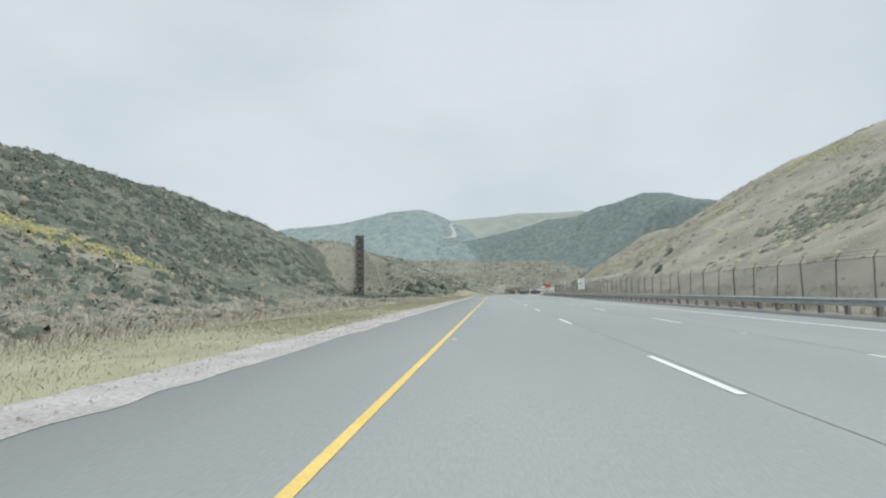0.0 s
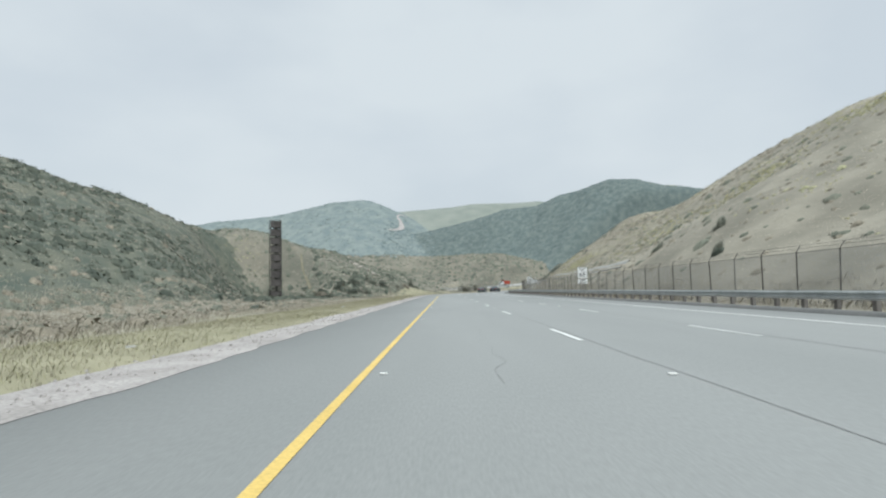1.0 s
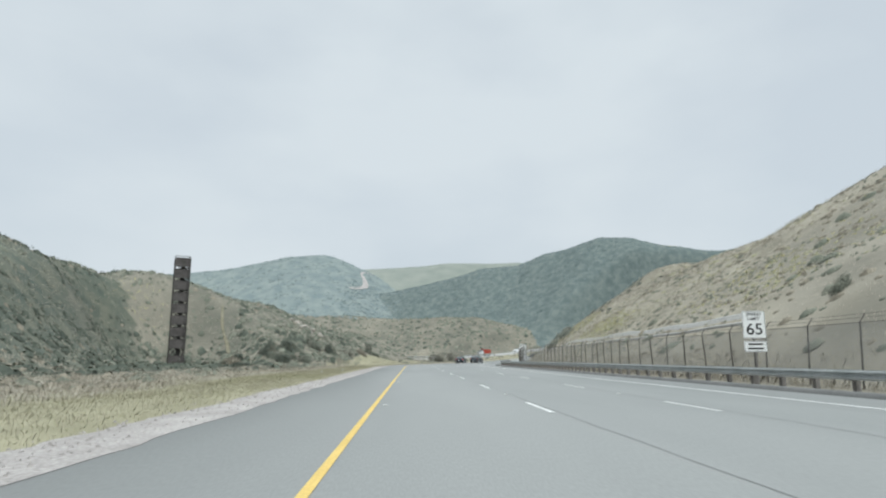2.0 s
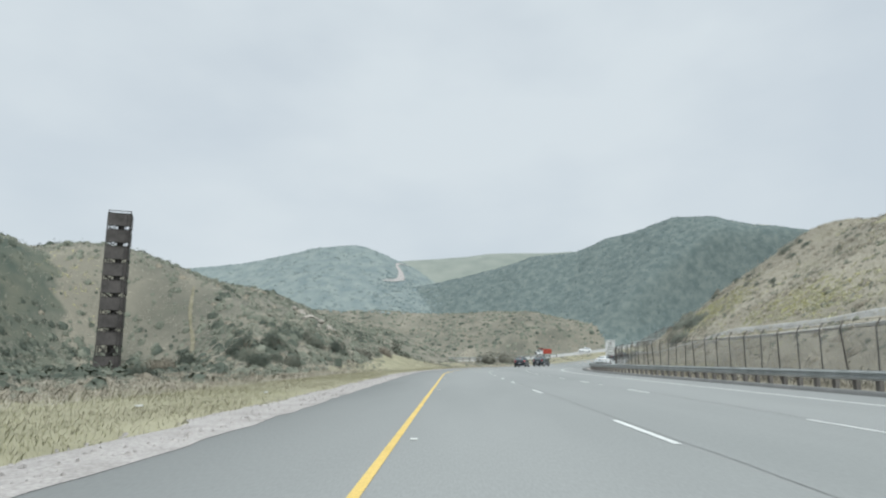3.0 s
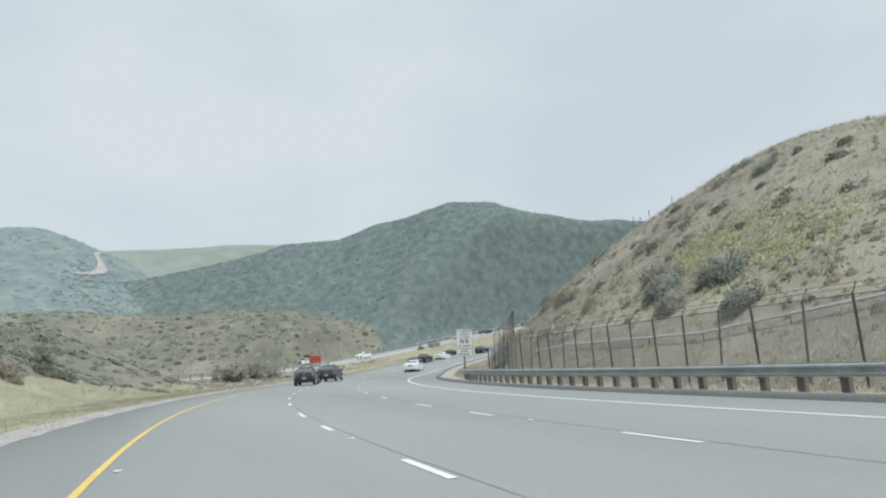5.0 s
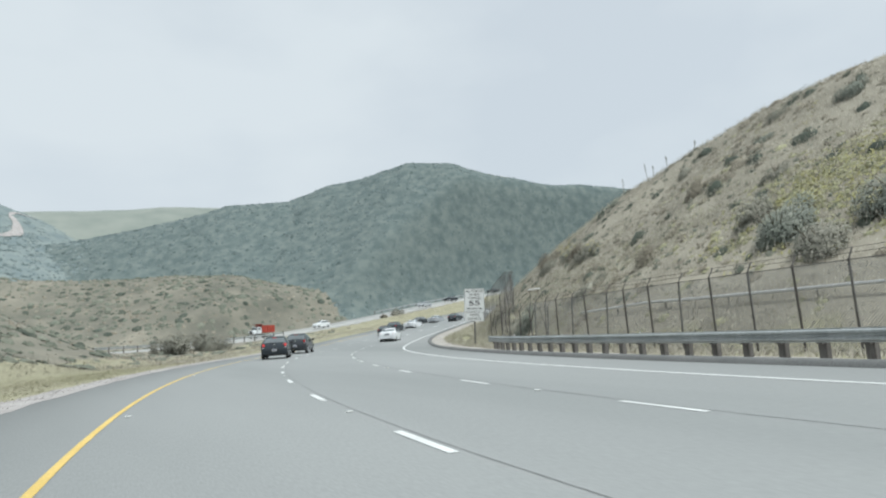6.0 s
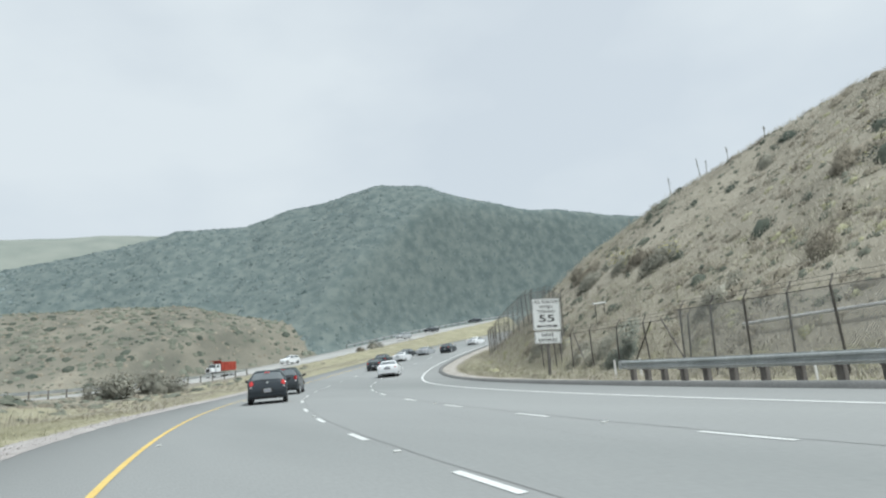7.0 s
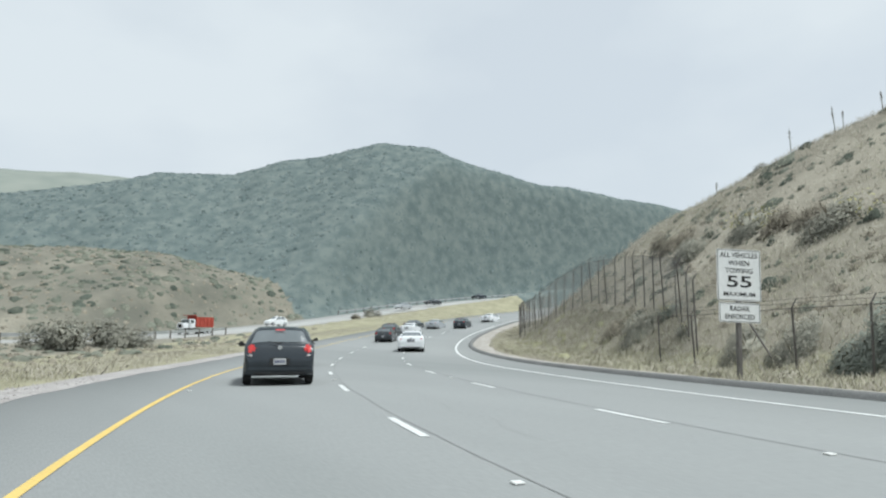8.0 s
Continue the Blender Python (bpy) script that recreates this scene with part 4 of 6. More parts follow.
def sign(name, m, label, boards, post_to, double=False):
    """boards: (centre z, width, height, [(text, dz, width, height), ...])."""
    t = empty(name, m, label, "road sign")
    bm = bmesh.new()
    box(bm, .1, .12, post_to + .5, pose(0.0, .075, (post_to - .5) / 2), .012)
    part("post", bm, M_POST, t, "weathered timber post")
    for z, w, h, texts in boards:
        bm = bmesh.new()
        b = part("board", plate(bm, w, h, pose(0, 0, z)), M_SIGN, t)
        part("border", border(bmesh.new(), w, h, pose(0, 0, z)), M_INK, b)
        for text, dz, tw, th in texts:
            if text == "|":
                bm = bmesh.new()
                box(bm, tw, .004, th, pose(0, -.004, z + dz), .0)
                part("writing_bar", bm, M_INK, b)
            else:
                lettering(text, tw, th, pose(0, -.004, z + dz), b)
    return t


SIGN_55 = on_ground(195.6, 14.5, turn=radians(-10)) @ pose(0, 0, 0, 0, 2.5, 0) @ Matrix.Diagonal((1.28, 1.17, 1.17, 1))
sign("towing_speed_sign", SIGN_55, "white towing speed limit sign on a leaning timber post",
     [(2.72, 1.09, 1.36, [("ALL VEHICLES", .53, .92, .135), ("WHEN", .32, .52, .135), ("TOWING", .12, .68, .135), ("55", -.17, .60, .30), ("MAXIMUM", -.50, .78, .11)]),
      (1.74, 1.02, .52, [("RADAR", .105, .48, .13), ("ENFORCED", -.105, .72, .13)])], 3.3)
sign("speed_limit_sign", on_ground(87.5, 13.6), "white speed limit sign behind the guardrail",
     [(2.55, .95, 1.1, [("SPEED", .42, .62, .13), ("LIMIT", .24, .52, .13), ("65", -.17, .66, .46)]), (1.68, .95, .44, [("|", .09, .6, .07), ("|", -.08, .66, .07)])], 3.0)

# ---- the tall panelled tower ----
M_TOWER = material("dark_brown_panel", [(0.055, 0.05, 0.048), (0.085, 0.078, 0.074), (0.11, 0.10, 0.095)], 0.7, 0.75, fine=(6, 0.15), bump=.006, bump_scale=12)
M_TSTEEL = material("dark_tower_steel", [(0.04, 0.038, 0.037), (0.06, 0.056, 0.053)], 2, 0.7)


def tower(m):
    t = empty("panel_tower", m, "tall dark brown steel tower with stacked panels and a ladder", "tower")
    half, tiers, pitch, ph = 1.12, 8, 1.89, 1.5
    base = 2.35
    top = base + tiers * pitch
    for sx in (-1, 1):
        for sy in (-1, 1):
            bm = bmesh.new()
            box(bm, .13, .13, top + .45, pose(sx * half, sy * half, (top - .25) / 2 + .05), .015)
            part("leg", bm, M_TSTEEL, t)
    for k in range(-1, tiers):
        faces = ((0, -1, 0), (1, 0, 90)) if k >= 0 else ((0, -1, 0), (0, 1, 0), (-1, 0, 90), (1, 0, 90))
        z = base + k * pitch + .55 if k >= 0 else .05
        h = ph if k >= 0 else 1.75
        for dx, dy, rz in faces:
            bm = bmesh.new()
            mm = pose(dx * (half + .1), dy * (half + .1), z + h / 2, 0, 0, rz)
            box(bm, 2 * half + .1, .06, h, mm, .01)
            pan = part("panel", bm, M_TOWER, t)
            for e in (-1, 1):
                bm = bmesh.new()
                box(bm, 2 * half + .1, .1, .07, mm @ pose(0, 0, e * (h / 2 - .05)), .01)
                part("rail", bm, M_TSTEEL, pan)
    # cross bracing, inner core and ladder
    for k in range(tiers):
        z0, z1 = (base + (k - 1) * pitch + .55 + ph - .25 if k else 1.6), base + k * pitch + .8
        for dy in (-1, 1):
            bm = bmesh.new()
            rod(bm, (-half, dy * half, z0), (0, dy * half, z1 - .15), .05, sides=6)
            rod(bm, (half, dy * half, z0), (0, dy * half, z1 - .15), .05, sides=6)
            rod(bm, (-half, dy * half, z1), (0, dy * half, z0 + .15), .05, sides=6)
            rod(bm, (half, dy * half, z1), (0, dy * half, z0 + .15), .05, sides=6)
            part("brace", bm, M_TSTEEL, t)
    bm = bmesh.new()
    box(bm, .62, .62, top - .4, pose(.2, -.3, (top - .4) / 2 + .1), .03)
    part("core", bm, M_TSTEEL, t)
    bm = bmesh.new()
    for x in (.82, 1.16):
        rod(bm, (x, -half - .28, .3), (x, -half - .28, top + .4), .03, sides=6)
    z = .5
    while z < top + .3:
        rod(bm, (.82, -half - .28, z), (1.16, -half - .28, z), .016, sides=5)
        z += .3
    part("ladder", bm, M_TSTEEL, t)
    bm = bmesh.new()
    for x in (-1, 1):
        rod(bm, (x * half, -half, top + .42), (x * half, half, top + .42), .045, sides=6)
        rod(bm, (-half, x * half, top + .42), (half, x * half, top + .42), .045, sides=6)
    part("top_frame", bm, M_TSTEEL, t)
    return t


tower(Matrix.Translation((-38.3, 167.2, height(-38.3, 167.2) - 0.1)) @ Matrix.Rotation(radians(24), 4, "Z"))
tagged(new("concrete_pad", raw_mesh("concrete_pad", np.array([(-41.5, 163.6, .0), (-33.5, 163.6, .0), (-33.5, 170.5, .0), (-41.5, 170.5, .0), (-41.5, 163.6, .1), (-33.5, 163.6, .1), (-33.5, 170.5, .1), (-41.5, 170.5, .1)]) + np.array([0, 0, height(-38.3, 165) + .02]),
    np.array([(4, 5, 6, 7), (0, 1, 5, 4), (1, 2, 6, 5), (2, 3, 7, 6), (3, 0, 4, 7)]), M_GRAVEL, False)), "pale concrete pad under a tower", "pad", kind="structure")


# ---- guardrail of the far carriageway ----
def far_rail(x0, x1, off, label):
    i0, i1 = int(np.abs(OPPL[:, 0] - x0).argmin()), int(np.abs(OPPL[:, 0] - x1).argmin())
    t = new("guardrail")
    tagged(t, label, "guardrail")
    P = OPPL[i0:i1]
    tg = np.gradient(P[:, :2], axis=0)
    tg /= np.hypot(tg[:, 0], tg[:, 1])[:, None]
    pts = [Vector((p[0] + off * d[1], p[1] - off * d[0], p[2])) for p, d in zip(P, tg)]
    t.location = pts[0]
    pts = [p - pts[0] for p in pts]
    prof = [(0, .42), (-.06, .5), (0, .58), (-.06, .66), (0, .74), (.03, .74), (.03, .42)]
    v, n = [], len(prof)
    for p, d in zip(pts, tg):
        for x, z in prof:
            v.append((p.x + x * d[1], p.y - x * d[0], p.z + z))
    f = [(i * n + j, i * n + (j + 1) % n, (i + 1) * n + (j + 1) % n, (i + 1) * n + j) for i in range(len(pts) - 1) for j in range(n)]
    ob = new("rail", raw_mesh("rail", np.array(v), np.array(f), M_GALV, False))
    ob.parent = t
    bm = bmesh.new()
    box(bm, .15, .15, 1.1, pose(0, 0, .2), .01)
    me = bpy.data.meshes.new("post")
    bm.to_mesh(me)
    bm.free()
    me.materials.append(M_POST)
    for p in pts:
        share("post", me, t, Matrix.Translation(p))


far_rail(-10, 24, 6.6, "weathered guardrail along the far carriageway")
far_rail(52, 110, -7.0, "guardrail on the outside of the far bend")

# ---- plants ----
def leafy(name, colors, tint=0.22, through_=0.12):
    """Leaves and blades: some of the light passes through them."""
    m = material(name, colors, 0.9, 0.9, spec=0.1, random_tint=tint, fine=(4, 0.12))
    n, l = m.node_tree.nodes, m.node_tree.links
    b = n["Principled BSDF"]
    tr = n.new("ShaderNodeBsdfTranslucent")
    l.new(b.inputs["Base Color"].links[0].from_socket, tr.inputs["Color"])
    mx = n.new("ShaderNodeMixShader")
    mx.inputs[0].default_value = through_
    l.new(b.outputs[0], mx.inputs[1])
    l.new(tr.outputs[0], mx.inputs[2])
    l.new(mx.outputs[0], n["Material Output"].inputs["Surface"])
    return m


def scrubby(name, colors, tint=0.14):
    """Dense small-leaved shrubs, dull and closed."""
    return material(name, colors, 0.8, 0.95, spec=0.05, random_tint=tint, fine=(7, 0.22), bump=0.05, bump_scale=6)


M_CHAP = scrubby("chaparral_leaves", [(0.062, 0.074, 0.062), (0.088, 0.100, 0.082), (0.122, 0.130, 0.103)])
# haze over the tall hill, put into its leaves as paler, bluer colour
M_HAZYCHAP = scrubby("hazy_hill_leaves", [(0.102, 0.132, 0.136), (0.134, 0.164, 0.163), (0.168, 0.196, 0.188)], 0.12)
# far ridge leaves: paler and bluer again, more haze painted in
M_HAZYRIDGE = scrubby("hazy_ridge_leaves", [(0.150, 0.185, 0.188), (0.180, 0.215, 0.212), (0.210, 0.245, 0.232)], 0.1)
M_SAGE = scrubby("grey_sage_leaves", [(0.122, 0.134, 0.108), (0.152, 0.162, 0.130), (0.195, 0.196, 0.158)])
M_DRY = scrubby("dry_brown_twigs", [(0.172, 0.156, 0.124), (0.222, 0.202, 0.160), (0.278, 0.252, 0.200)])
M_HILLBUSH = scrubby("olive_grey_leaves", [(0.195, 0.195, 0.162), (0.240, 0.236, 0.196), (0.295, 0.286, 0.238)])
M_GREENBUSH = scrubby("grey_green_leaves", [(0.160, 0.178, 0.150), (0.200, 0.215, 0.182), (0.245, 0.255, 0.216)])
# dark shrubs of the tall hill, bluish haze mixed into their green
M_HAZYDARK = scrubby("hazy_dark_leaves", [(0.082, 0.110, 0.112), (0.104, 0.134, 0.132), (0.132, 0.160, 0.152)])
M_PALEBRUSH = scrubby("bleached_brush", [(0.230, 0.215, 0.172), (0.290, 0.272, 0.218), (0.350, 0.328, 0.268)])
M_YELLOWBRUSH = scrubby("yellow_green_brush", [(0.26, 0.26, 0.165), (0.32, 0.315, 0.20), (0.375, 0.362, 0.24)])
M_MUSTARD = leafy("yellow_mustard", [(0.400, 0.385, 0.180), (0.470, 0.445, 0.215), (0.340, 0.335, 0.190)], 0.2, 0.15)
M_STRAW = leafy("straw_grass", [(0.350, 0.325, 0.270), (0.430, 0.400, 0.335), (0.510, 0.474, 0.398)], 0.2, 0.3)
M_VERGESTRAW = leafy("verge_straw", [(0.315, 0.295, 0.220), (0.375, 0.350, 0.262), (0.435, 0.405, 0.308)], 0.16, 0.3)
M_VERGEGREEN = leafy("verge_green", [(0.280, 0.272, 0.178), (0.325, 0.315, 0.208), (0.370, 0.355, 0.240)], 0.16, 0.3)
M_OLIVE = leafy("olive_grass", [(0.340, 0.330, 0.248), (0.405, 0.390, 0.295), (0.470, 0.450, 0.345)], 0.18, 0.3)


def dome_arrays(xs, ys, zs, rs, rng, squash=0.6, rings=3, segs=7, lumpy=0.14):
    """Low lumpy mounds, one for each shrub, smooth and closed, that stand in the ground."""
    n = len(xs)
    ang = 2 * np.pi * np.arange(segs) / segs
    elev = np.radians(np.linspace(-4, 62, rings))
    u = [np.stack([np.cos(e) * np.cos(ang + 0.4 * i), np.cos(e) * np.sin(ang + 0.4 * i), np.sin(e) * np.ones(segs)], 1) for i, e in enumerate(elev)]
    u = np.concatenate(u + [np.array([[0.0, 0.0, 1.0]])])
    m = len(u)
    p = u[None] * (1 + rng.normal(0, lumpy, (n, m)))[:, :, None]
    p[:, :, 0] *= rng.uniform(0.75, 1.3, (n, 1))
    p[:, :, 1] *= rng.uniform(0.75, 1.3, (n, 1))
    p[:, :, 2] *= squash * rng.uniform(0.7, 1.3, (n, 1))
    v = np.stack([xs, ys, zs], 1)[:, None, :] + p * np.asarray(rs)[:, None, None]
    f = []
    for i in range(rings - 1):
        for j in range(segs):
            q, w = i * segs + j, i * segs + (j + 1) % segs
            f += [(q, w, w + segs), (q, w + segs, q + segs)]
    top = (rings - 1) * segs
    f += [(top + j, top + (j + 1) % segs, m - 1) for j in range(segs)]
    f = np.array(f)[None] + (np.arange(n) * m)[:, None, None]
    nr = p / np.linalg.norm(p, axis=2, keepdims=True)
    nr[:, :, 2] += 0.9
    nr /= np.linalg.norm(nr, axis=2, keepdims=True)
    return v.reshape(-1, 3), f.reshape(-1, 3), nr.reshape(-1, 3)


def soft_normals(me, nr):
    """Lets a closed shrub catch light as its many leaves would, from above as well as from its side."""
    me.attributes.new("custom_normal", "FLOAT_VECTOR", "POINT").data.foreach_set("vector", np.ascontiguousarray(nr, np.float32).ravel())
    return me


def land_slope(xs, ys):
    """How steeply the land rises along x and along y."""
    h = 0.6
    return np.clip((ground_z(xs + h, ys) - ground_z(xs - h, ys)) / (2 * h), -7.0, 7.0), np.clip((ground_z(xs, ys + h) - ground_z(xs, ys - h)) / (2 * h), -7.0, 7.0)


def sheared(v, xs, ys, zs):
    """Drapes plants over the ground on which they stand."""
    q = v.reshape(len(xs), -1, 3)
    gx, gy = land_slope(xs, ys)
    g = np.hypot(gx, gy) + 1e-6
    ux, uy = (gx / g)[:, None], (gy / g)[:, None]
    up_hill = (q[:, :, 0] - xs[:, None]) * ux + (q[:, :, 1] - ys[:, None]) * uy
    less = up_hill * (1 / np.sqrt(1 + g * g) - 1)[:, None]
    q[:, :, 0] += less * ux
    q[:, :, 1] += less * uy
    q[:, :, 2] += ground_z(q[:, :, 0], q[:, :, 1]) - ground_z(xs, ys)[:, None]
    return q.reshape(-1, 3)


def thicket(name, label, mat, xs, ys, rs, seed, quads=0, squash=0.5, leaf=0.17, sink=0.1, body=1.0):
    """Shrubs that read as soft mounds: a lumpy body each, with a fringe of leaves on the nearer ones."""
    rng = np.random.RandomState(seed)
    gx, gy = land_slope(xs, ys)
    rs = rs / (1 + 0.7 * np.clip(np.hypot(gx, gy) - 0.9, 0, 1))      # low growth on the steepest ground
    zs = ground_z(xs, ys) - sink * rs
    v, f, nr = dome_arrays(xs, ys, zs, rs * body, rng, squash)
    v = sheared(v, xs, ys, zs)
    per = len(v) // max(1, len(xs))
    nr = nr - np.repeat(np.stack([gx, gy, np.zeros(len(xs))], 1), per, 0) * 0.9
    nr /= np.linalg.norm(nr, axis=1, keepdims=True)
    if quads:
        lv, lf = foliage_arrays(xs, ys, zs, rs * 1.05, quads, rng, squash * 0.95, leaf)
        lf = np.concatenate([lf[:, [0, 1, 2]], lf[:, [0, 2, 3]]]) + len(v)
        lv = sheared(lv, xs, ys, zs)
        ln = lv.reshape(len(xs), -1, 3) - np.stack([xs, ys, zs], 1)[:, None, :]
        ln /= np.linalg.norm(ln, axis=2, keepdims=True) + 1e-6
        ln += np.stack([-0.9 * gx, -0.9 * gy, np.full(len(xs), 0.9)], 1)[:, None, :]
        ln = (ln / np.linalg.norm(ln, axis=2, keepdims=True)).reshape(-1, 3)
        v, f, nr = np.concatenate([v, lv]), np.concatenate([f, lf]), np.concatenate([nr, ln])
    return tagged(new(name, soft_normals(raw_mesh(name, v, f, mat, smooth=True), nr)), label, "shrubs", kind="stuff")


def turned_south(v):
    """Winds every blade so that its face looks south-west, over its first three corners."""
    n = np.cross(v[:, 1] - v[:, 0], v[:, 2] - v[:, 0])
    back = n[:, 0] * 0.5 + n[:, 1] > 0
    v[back, 0], v[back, 1] = v[back, 1].copy(), v[back, 0].copy()
    return v


def sward_normals(v, rough, seed):
    """Normals of the grass cover as a whole, with some scatter from blade to blade."""
    gx, gy = land_slope(v[:, 0], v[:, 1])
    nr = np.stack([-gx, -gy, np.ones(len(v))], 1) + np.random.RandomState(seed).normal(0, rough, (len(v), 3))
    return nr / np.linalg.norm(nr, axis=1, keepdims=True)


def tufts(name, label, mat, xs, ys, tall, seed, n=10, wide=0.02, spread=0.28):
    """Tufts of dry grass: blades that fan out from one root."""
    rng = np.random.RandomState(seed)
    zs = ground_z(xs, ys) - 0.05
    k = len(xs)
    root = np.stack([xs, ys, zs], 1)[:, None, :] + np.concatenate([rng.normal(0, spread, (k, n, 2)), np.zeros((k, n, 1))], 2)
    h = (tall * rng.uniform(0.5, 1.3, (k, 1)) * rng.uniform(0.6, 1.15, (k, n)))[:, :, None]
    t = rng.uniform(0, 6.283, (k, n))
    d = np.stack([np.cos(t), np.sin(t), np.zeros((k, n))], 2) * wide
    lean = np.concatenate([rng.normal(0, 0.42, (k, n, 2)), np.ones((k, n, 1))], 2) * h
    v = np.stack([root - d, root + d, root + lean], 2).reshape(-1, 3, 3)
    v = turned_south(v).reshape(-1, 3)
    return tagged(new(name, soft_normals(raw_mesh(name, v, np.arange(3 * k * n).reshape(-1, 3), mat, smooth=True), sward_normals(v, 0.35, seed))), label, "grass", kind="stuff")


def foliage_arrays(xs, ys, zs, rs, quads, rng, squash=0.75, leaf=0.33):
    """Leaf sprays for many shrubs at once: each a cloud of small bent leaves round a few lobes."""
    n = len(xs)
    k = n * quads
    lobes = 5
    lob = rng.normal(0, 0.34, (n, lobes, 3))
    lob[:, :, 2] = np.abs(lob[:, :, 2]) * 0.9 + 0.18
    pick = rng.randint(0, lobes, (n, quads))
    c = np.take_along_axis(lob, pick[:, :, None], 1)
    u = rng.normal(0, 1, (n, quads, 3))
    u /= np.linalg.norm(u, axis=2, keepdims=True)
    rad = 0.50 * rng.uniform(0.55, 1.05, (n, quads, 1))
    p = c + u * rad
    p[:, :, 2] = np.abs(p[:, :, 2]) * squash
    R = np.asarray(rs)[:, None, None]
    ctr = np.stack([xs, ys, zs], 1)[:, None, :] + p * R
    ctr = ctr.reshape(k, 3)
    nrm = (0.7 * u + rng.normal(0, 0.25, u.shape)).reshape(k, 3)
    nrm[:, 2] += 0.75
    nrm /= np.linalg.norm(nrm, axis=1, keepdims=True)
    t = np.cross(nrm, rng.normal(0, 1, (k, 3)))
    t /= np.linalg.norm(t, axis=1, keepdims=True) + 1e-9
    b = np.cross(nrm, t)
    s = (np.repeat(np.asarray(rs), quads) * leaf * rng.uniform(0.55, 1.45, k))[:, None]
    v = np.stack([ctr - t * s, ctr - b * s * 0.55, ctr + t * s * 1.1 + nrm * s * 0.2, ctr + b * s * 0.6], 1).reshape(-1, 3)
    f = np.arange(4 * k).reshape(k, 4)
    return v, f


def shrubs(name, label, mat, xs, ys, rs, quads, seed, squash=0.75, leaf=0.2, sink=0.15):
    rng = np.random.RandomState(seed)
    zs = ground_z(xs, ys) - sink * rs
    v, f = foliage_arrays(xs, ys, zs, rs, quads, rng, squash, leaf)
    v = sheared(v, xs, ys, zs)
    return tagged(new(name, raw_mesh(name, v, f, mat, smooth=False)), label, "shrubs", kind="stuff")


def scatter(n, x0, x1, y0, y1, seed, keep):
    """Places in a rectangle where keep(x, y) outdoes a random draw."""
    rng = np.random.RandomState(seed)
    x, y = rng.uniform(x0, x1, n), rng.uniform(y0, y1, n)
    ok = keep(x, y) > rng.rand(n)
    return x[ok], y[ok]


def clear_of_roads(x, y, left=-13.0, right=18.5):
    a, off = road_coords(x, y)
    od = np.full(x.shape, 1e3)
    for p in OPPL:
        od = np.minimum(od, np.hypot(x - p[0], y - p[1]))
    return ((off < left) | (off > right)) & (od > 9.5)


def in_scrub(share_, bias=0.0):
    def keep(x, y):
        sc = cover(x, y)[0]
        return np.where(clear_of_roads(x, y), np.clip(sc - bias, 0, 1) * share_, 0)
    return keep


rng = np.random.RandomState(11)
# left hills near the road: dark chaparral above, brown and grey brush on the near spur
def left_patch(share_, seed, level, y1=205.0):
    def keep(x, y):
        sc = cover(x, y)[0]
        w = np.clip((fbm(x, y, 24, seed, 3) - level) * 5, 0, 1)
        return np.where(clear_of_roads(x, y) & (y < y1), np.clip(sc, 0, 1) * share_ * w, 0)
    return keep


def shrub_sizes(n, lo, hi):
    return lo + (hi - lo) * rng.rand(n) ** 2.2


x, y = scatter(15000, -92, -14, -5, 215, 101, left_patch(1.0, 81, -0.4, 172.0))
thicket("hill_shrubs", "dense dark grey-green chaparral covering the hillside", M_CHAP, x, y, shrub_sizes(len(x), 0.28, 1.1), 201, 12, leaf=0.2, squash=0.75, body=0.72)
x, y = scatter(6500, -92, -14, -5, 215, 102, left_patch(0.9, 83, -0.08))
thicket("hill_shrubs", "low grey sage between darker shrubs", M_SAGE, x, y, shrub_sizes(len(x), 0.25, 0.85), 202, 12, leaf=0.2, squash=0.75, body=0.72)
x, y = scatter(9000, -75, -13, -5, 225, 103, lambda x, y: np.where(clear_of_roads(x, y), np.where(y < 75, 0.35, 0.1), 0))
thicket("hill_shrubs", "dry brown brush on the lower slope", M_DRY, x, y, shrub_sizes(len(x), 0.22, 0.75), 203, 12, leaf=0.2, squash=0.75, body=0.72)
x, y = scatter(42000, -75, -13, -5, 240, 120, lambda x, y: np.where(clear_of_roads(x, y), 0.7, 0))
tufts("dry_tufts", "dry grass between the shrubs of the left hills", M_STRAW, x, y, 0.26, 220, n=6)
x, y = scatter(9000, -75, -10, 172, 250, 122, lambda x, y: np.where(clear_of_roads(x, y), 0.5, 0))
thicket("hill_shrubs", "small grey brush on the grassy hill", M_SAGE, x, y, shrub_sizes(len(x), 0.15, 0.6), 223, 10, leaf=0.2, squash=0.8, body=0.7)
x, y = scatter(4500, -92, -10, 165, 250, 129, in_scrub(0.9))
thicket("hill_shrubs", "grey-green shrubs scattered over the grassy hill", M_SAGE, x, y, shrub_sizes(len(x), 0.25, 1.0), 230, 16, leaf=0.18, squash=0.8, body=0.7)
x, y = scatter(900, -92, -10, 165, 250, 131, in_scrub(0.8))
thicket("hill_shrubs", "darker shrubs scattered over the grassy hill", M_CHAP, x, y, shrub_sizes(len(x), 0.3, 1.1), 232, 20, leaf=0.18, squash=0.8, body=0.7)
x, y = scatter(9000, -70, 62, 215, 306, 130, lambda x, y: np.where(clear_of_roads(x, y) & (cover(x, y)[2] < 0.3), 0.7, 0))
thicket("hill_shrubs", "small dry brush on the low brown hill", M_DRY, x, y, shrub_sizes(len(x), 0.15, 0.5), 231, 8, leaf=0.2, squash=0.8, body=0.7)
def low_ground(share_, z1):
    return lambda x, y: np.where(clear_of_roads(x, y, -16.0) & (ground_z(x, y) < z1), share_, 0)


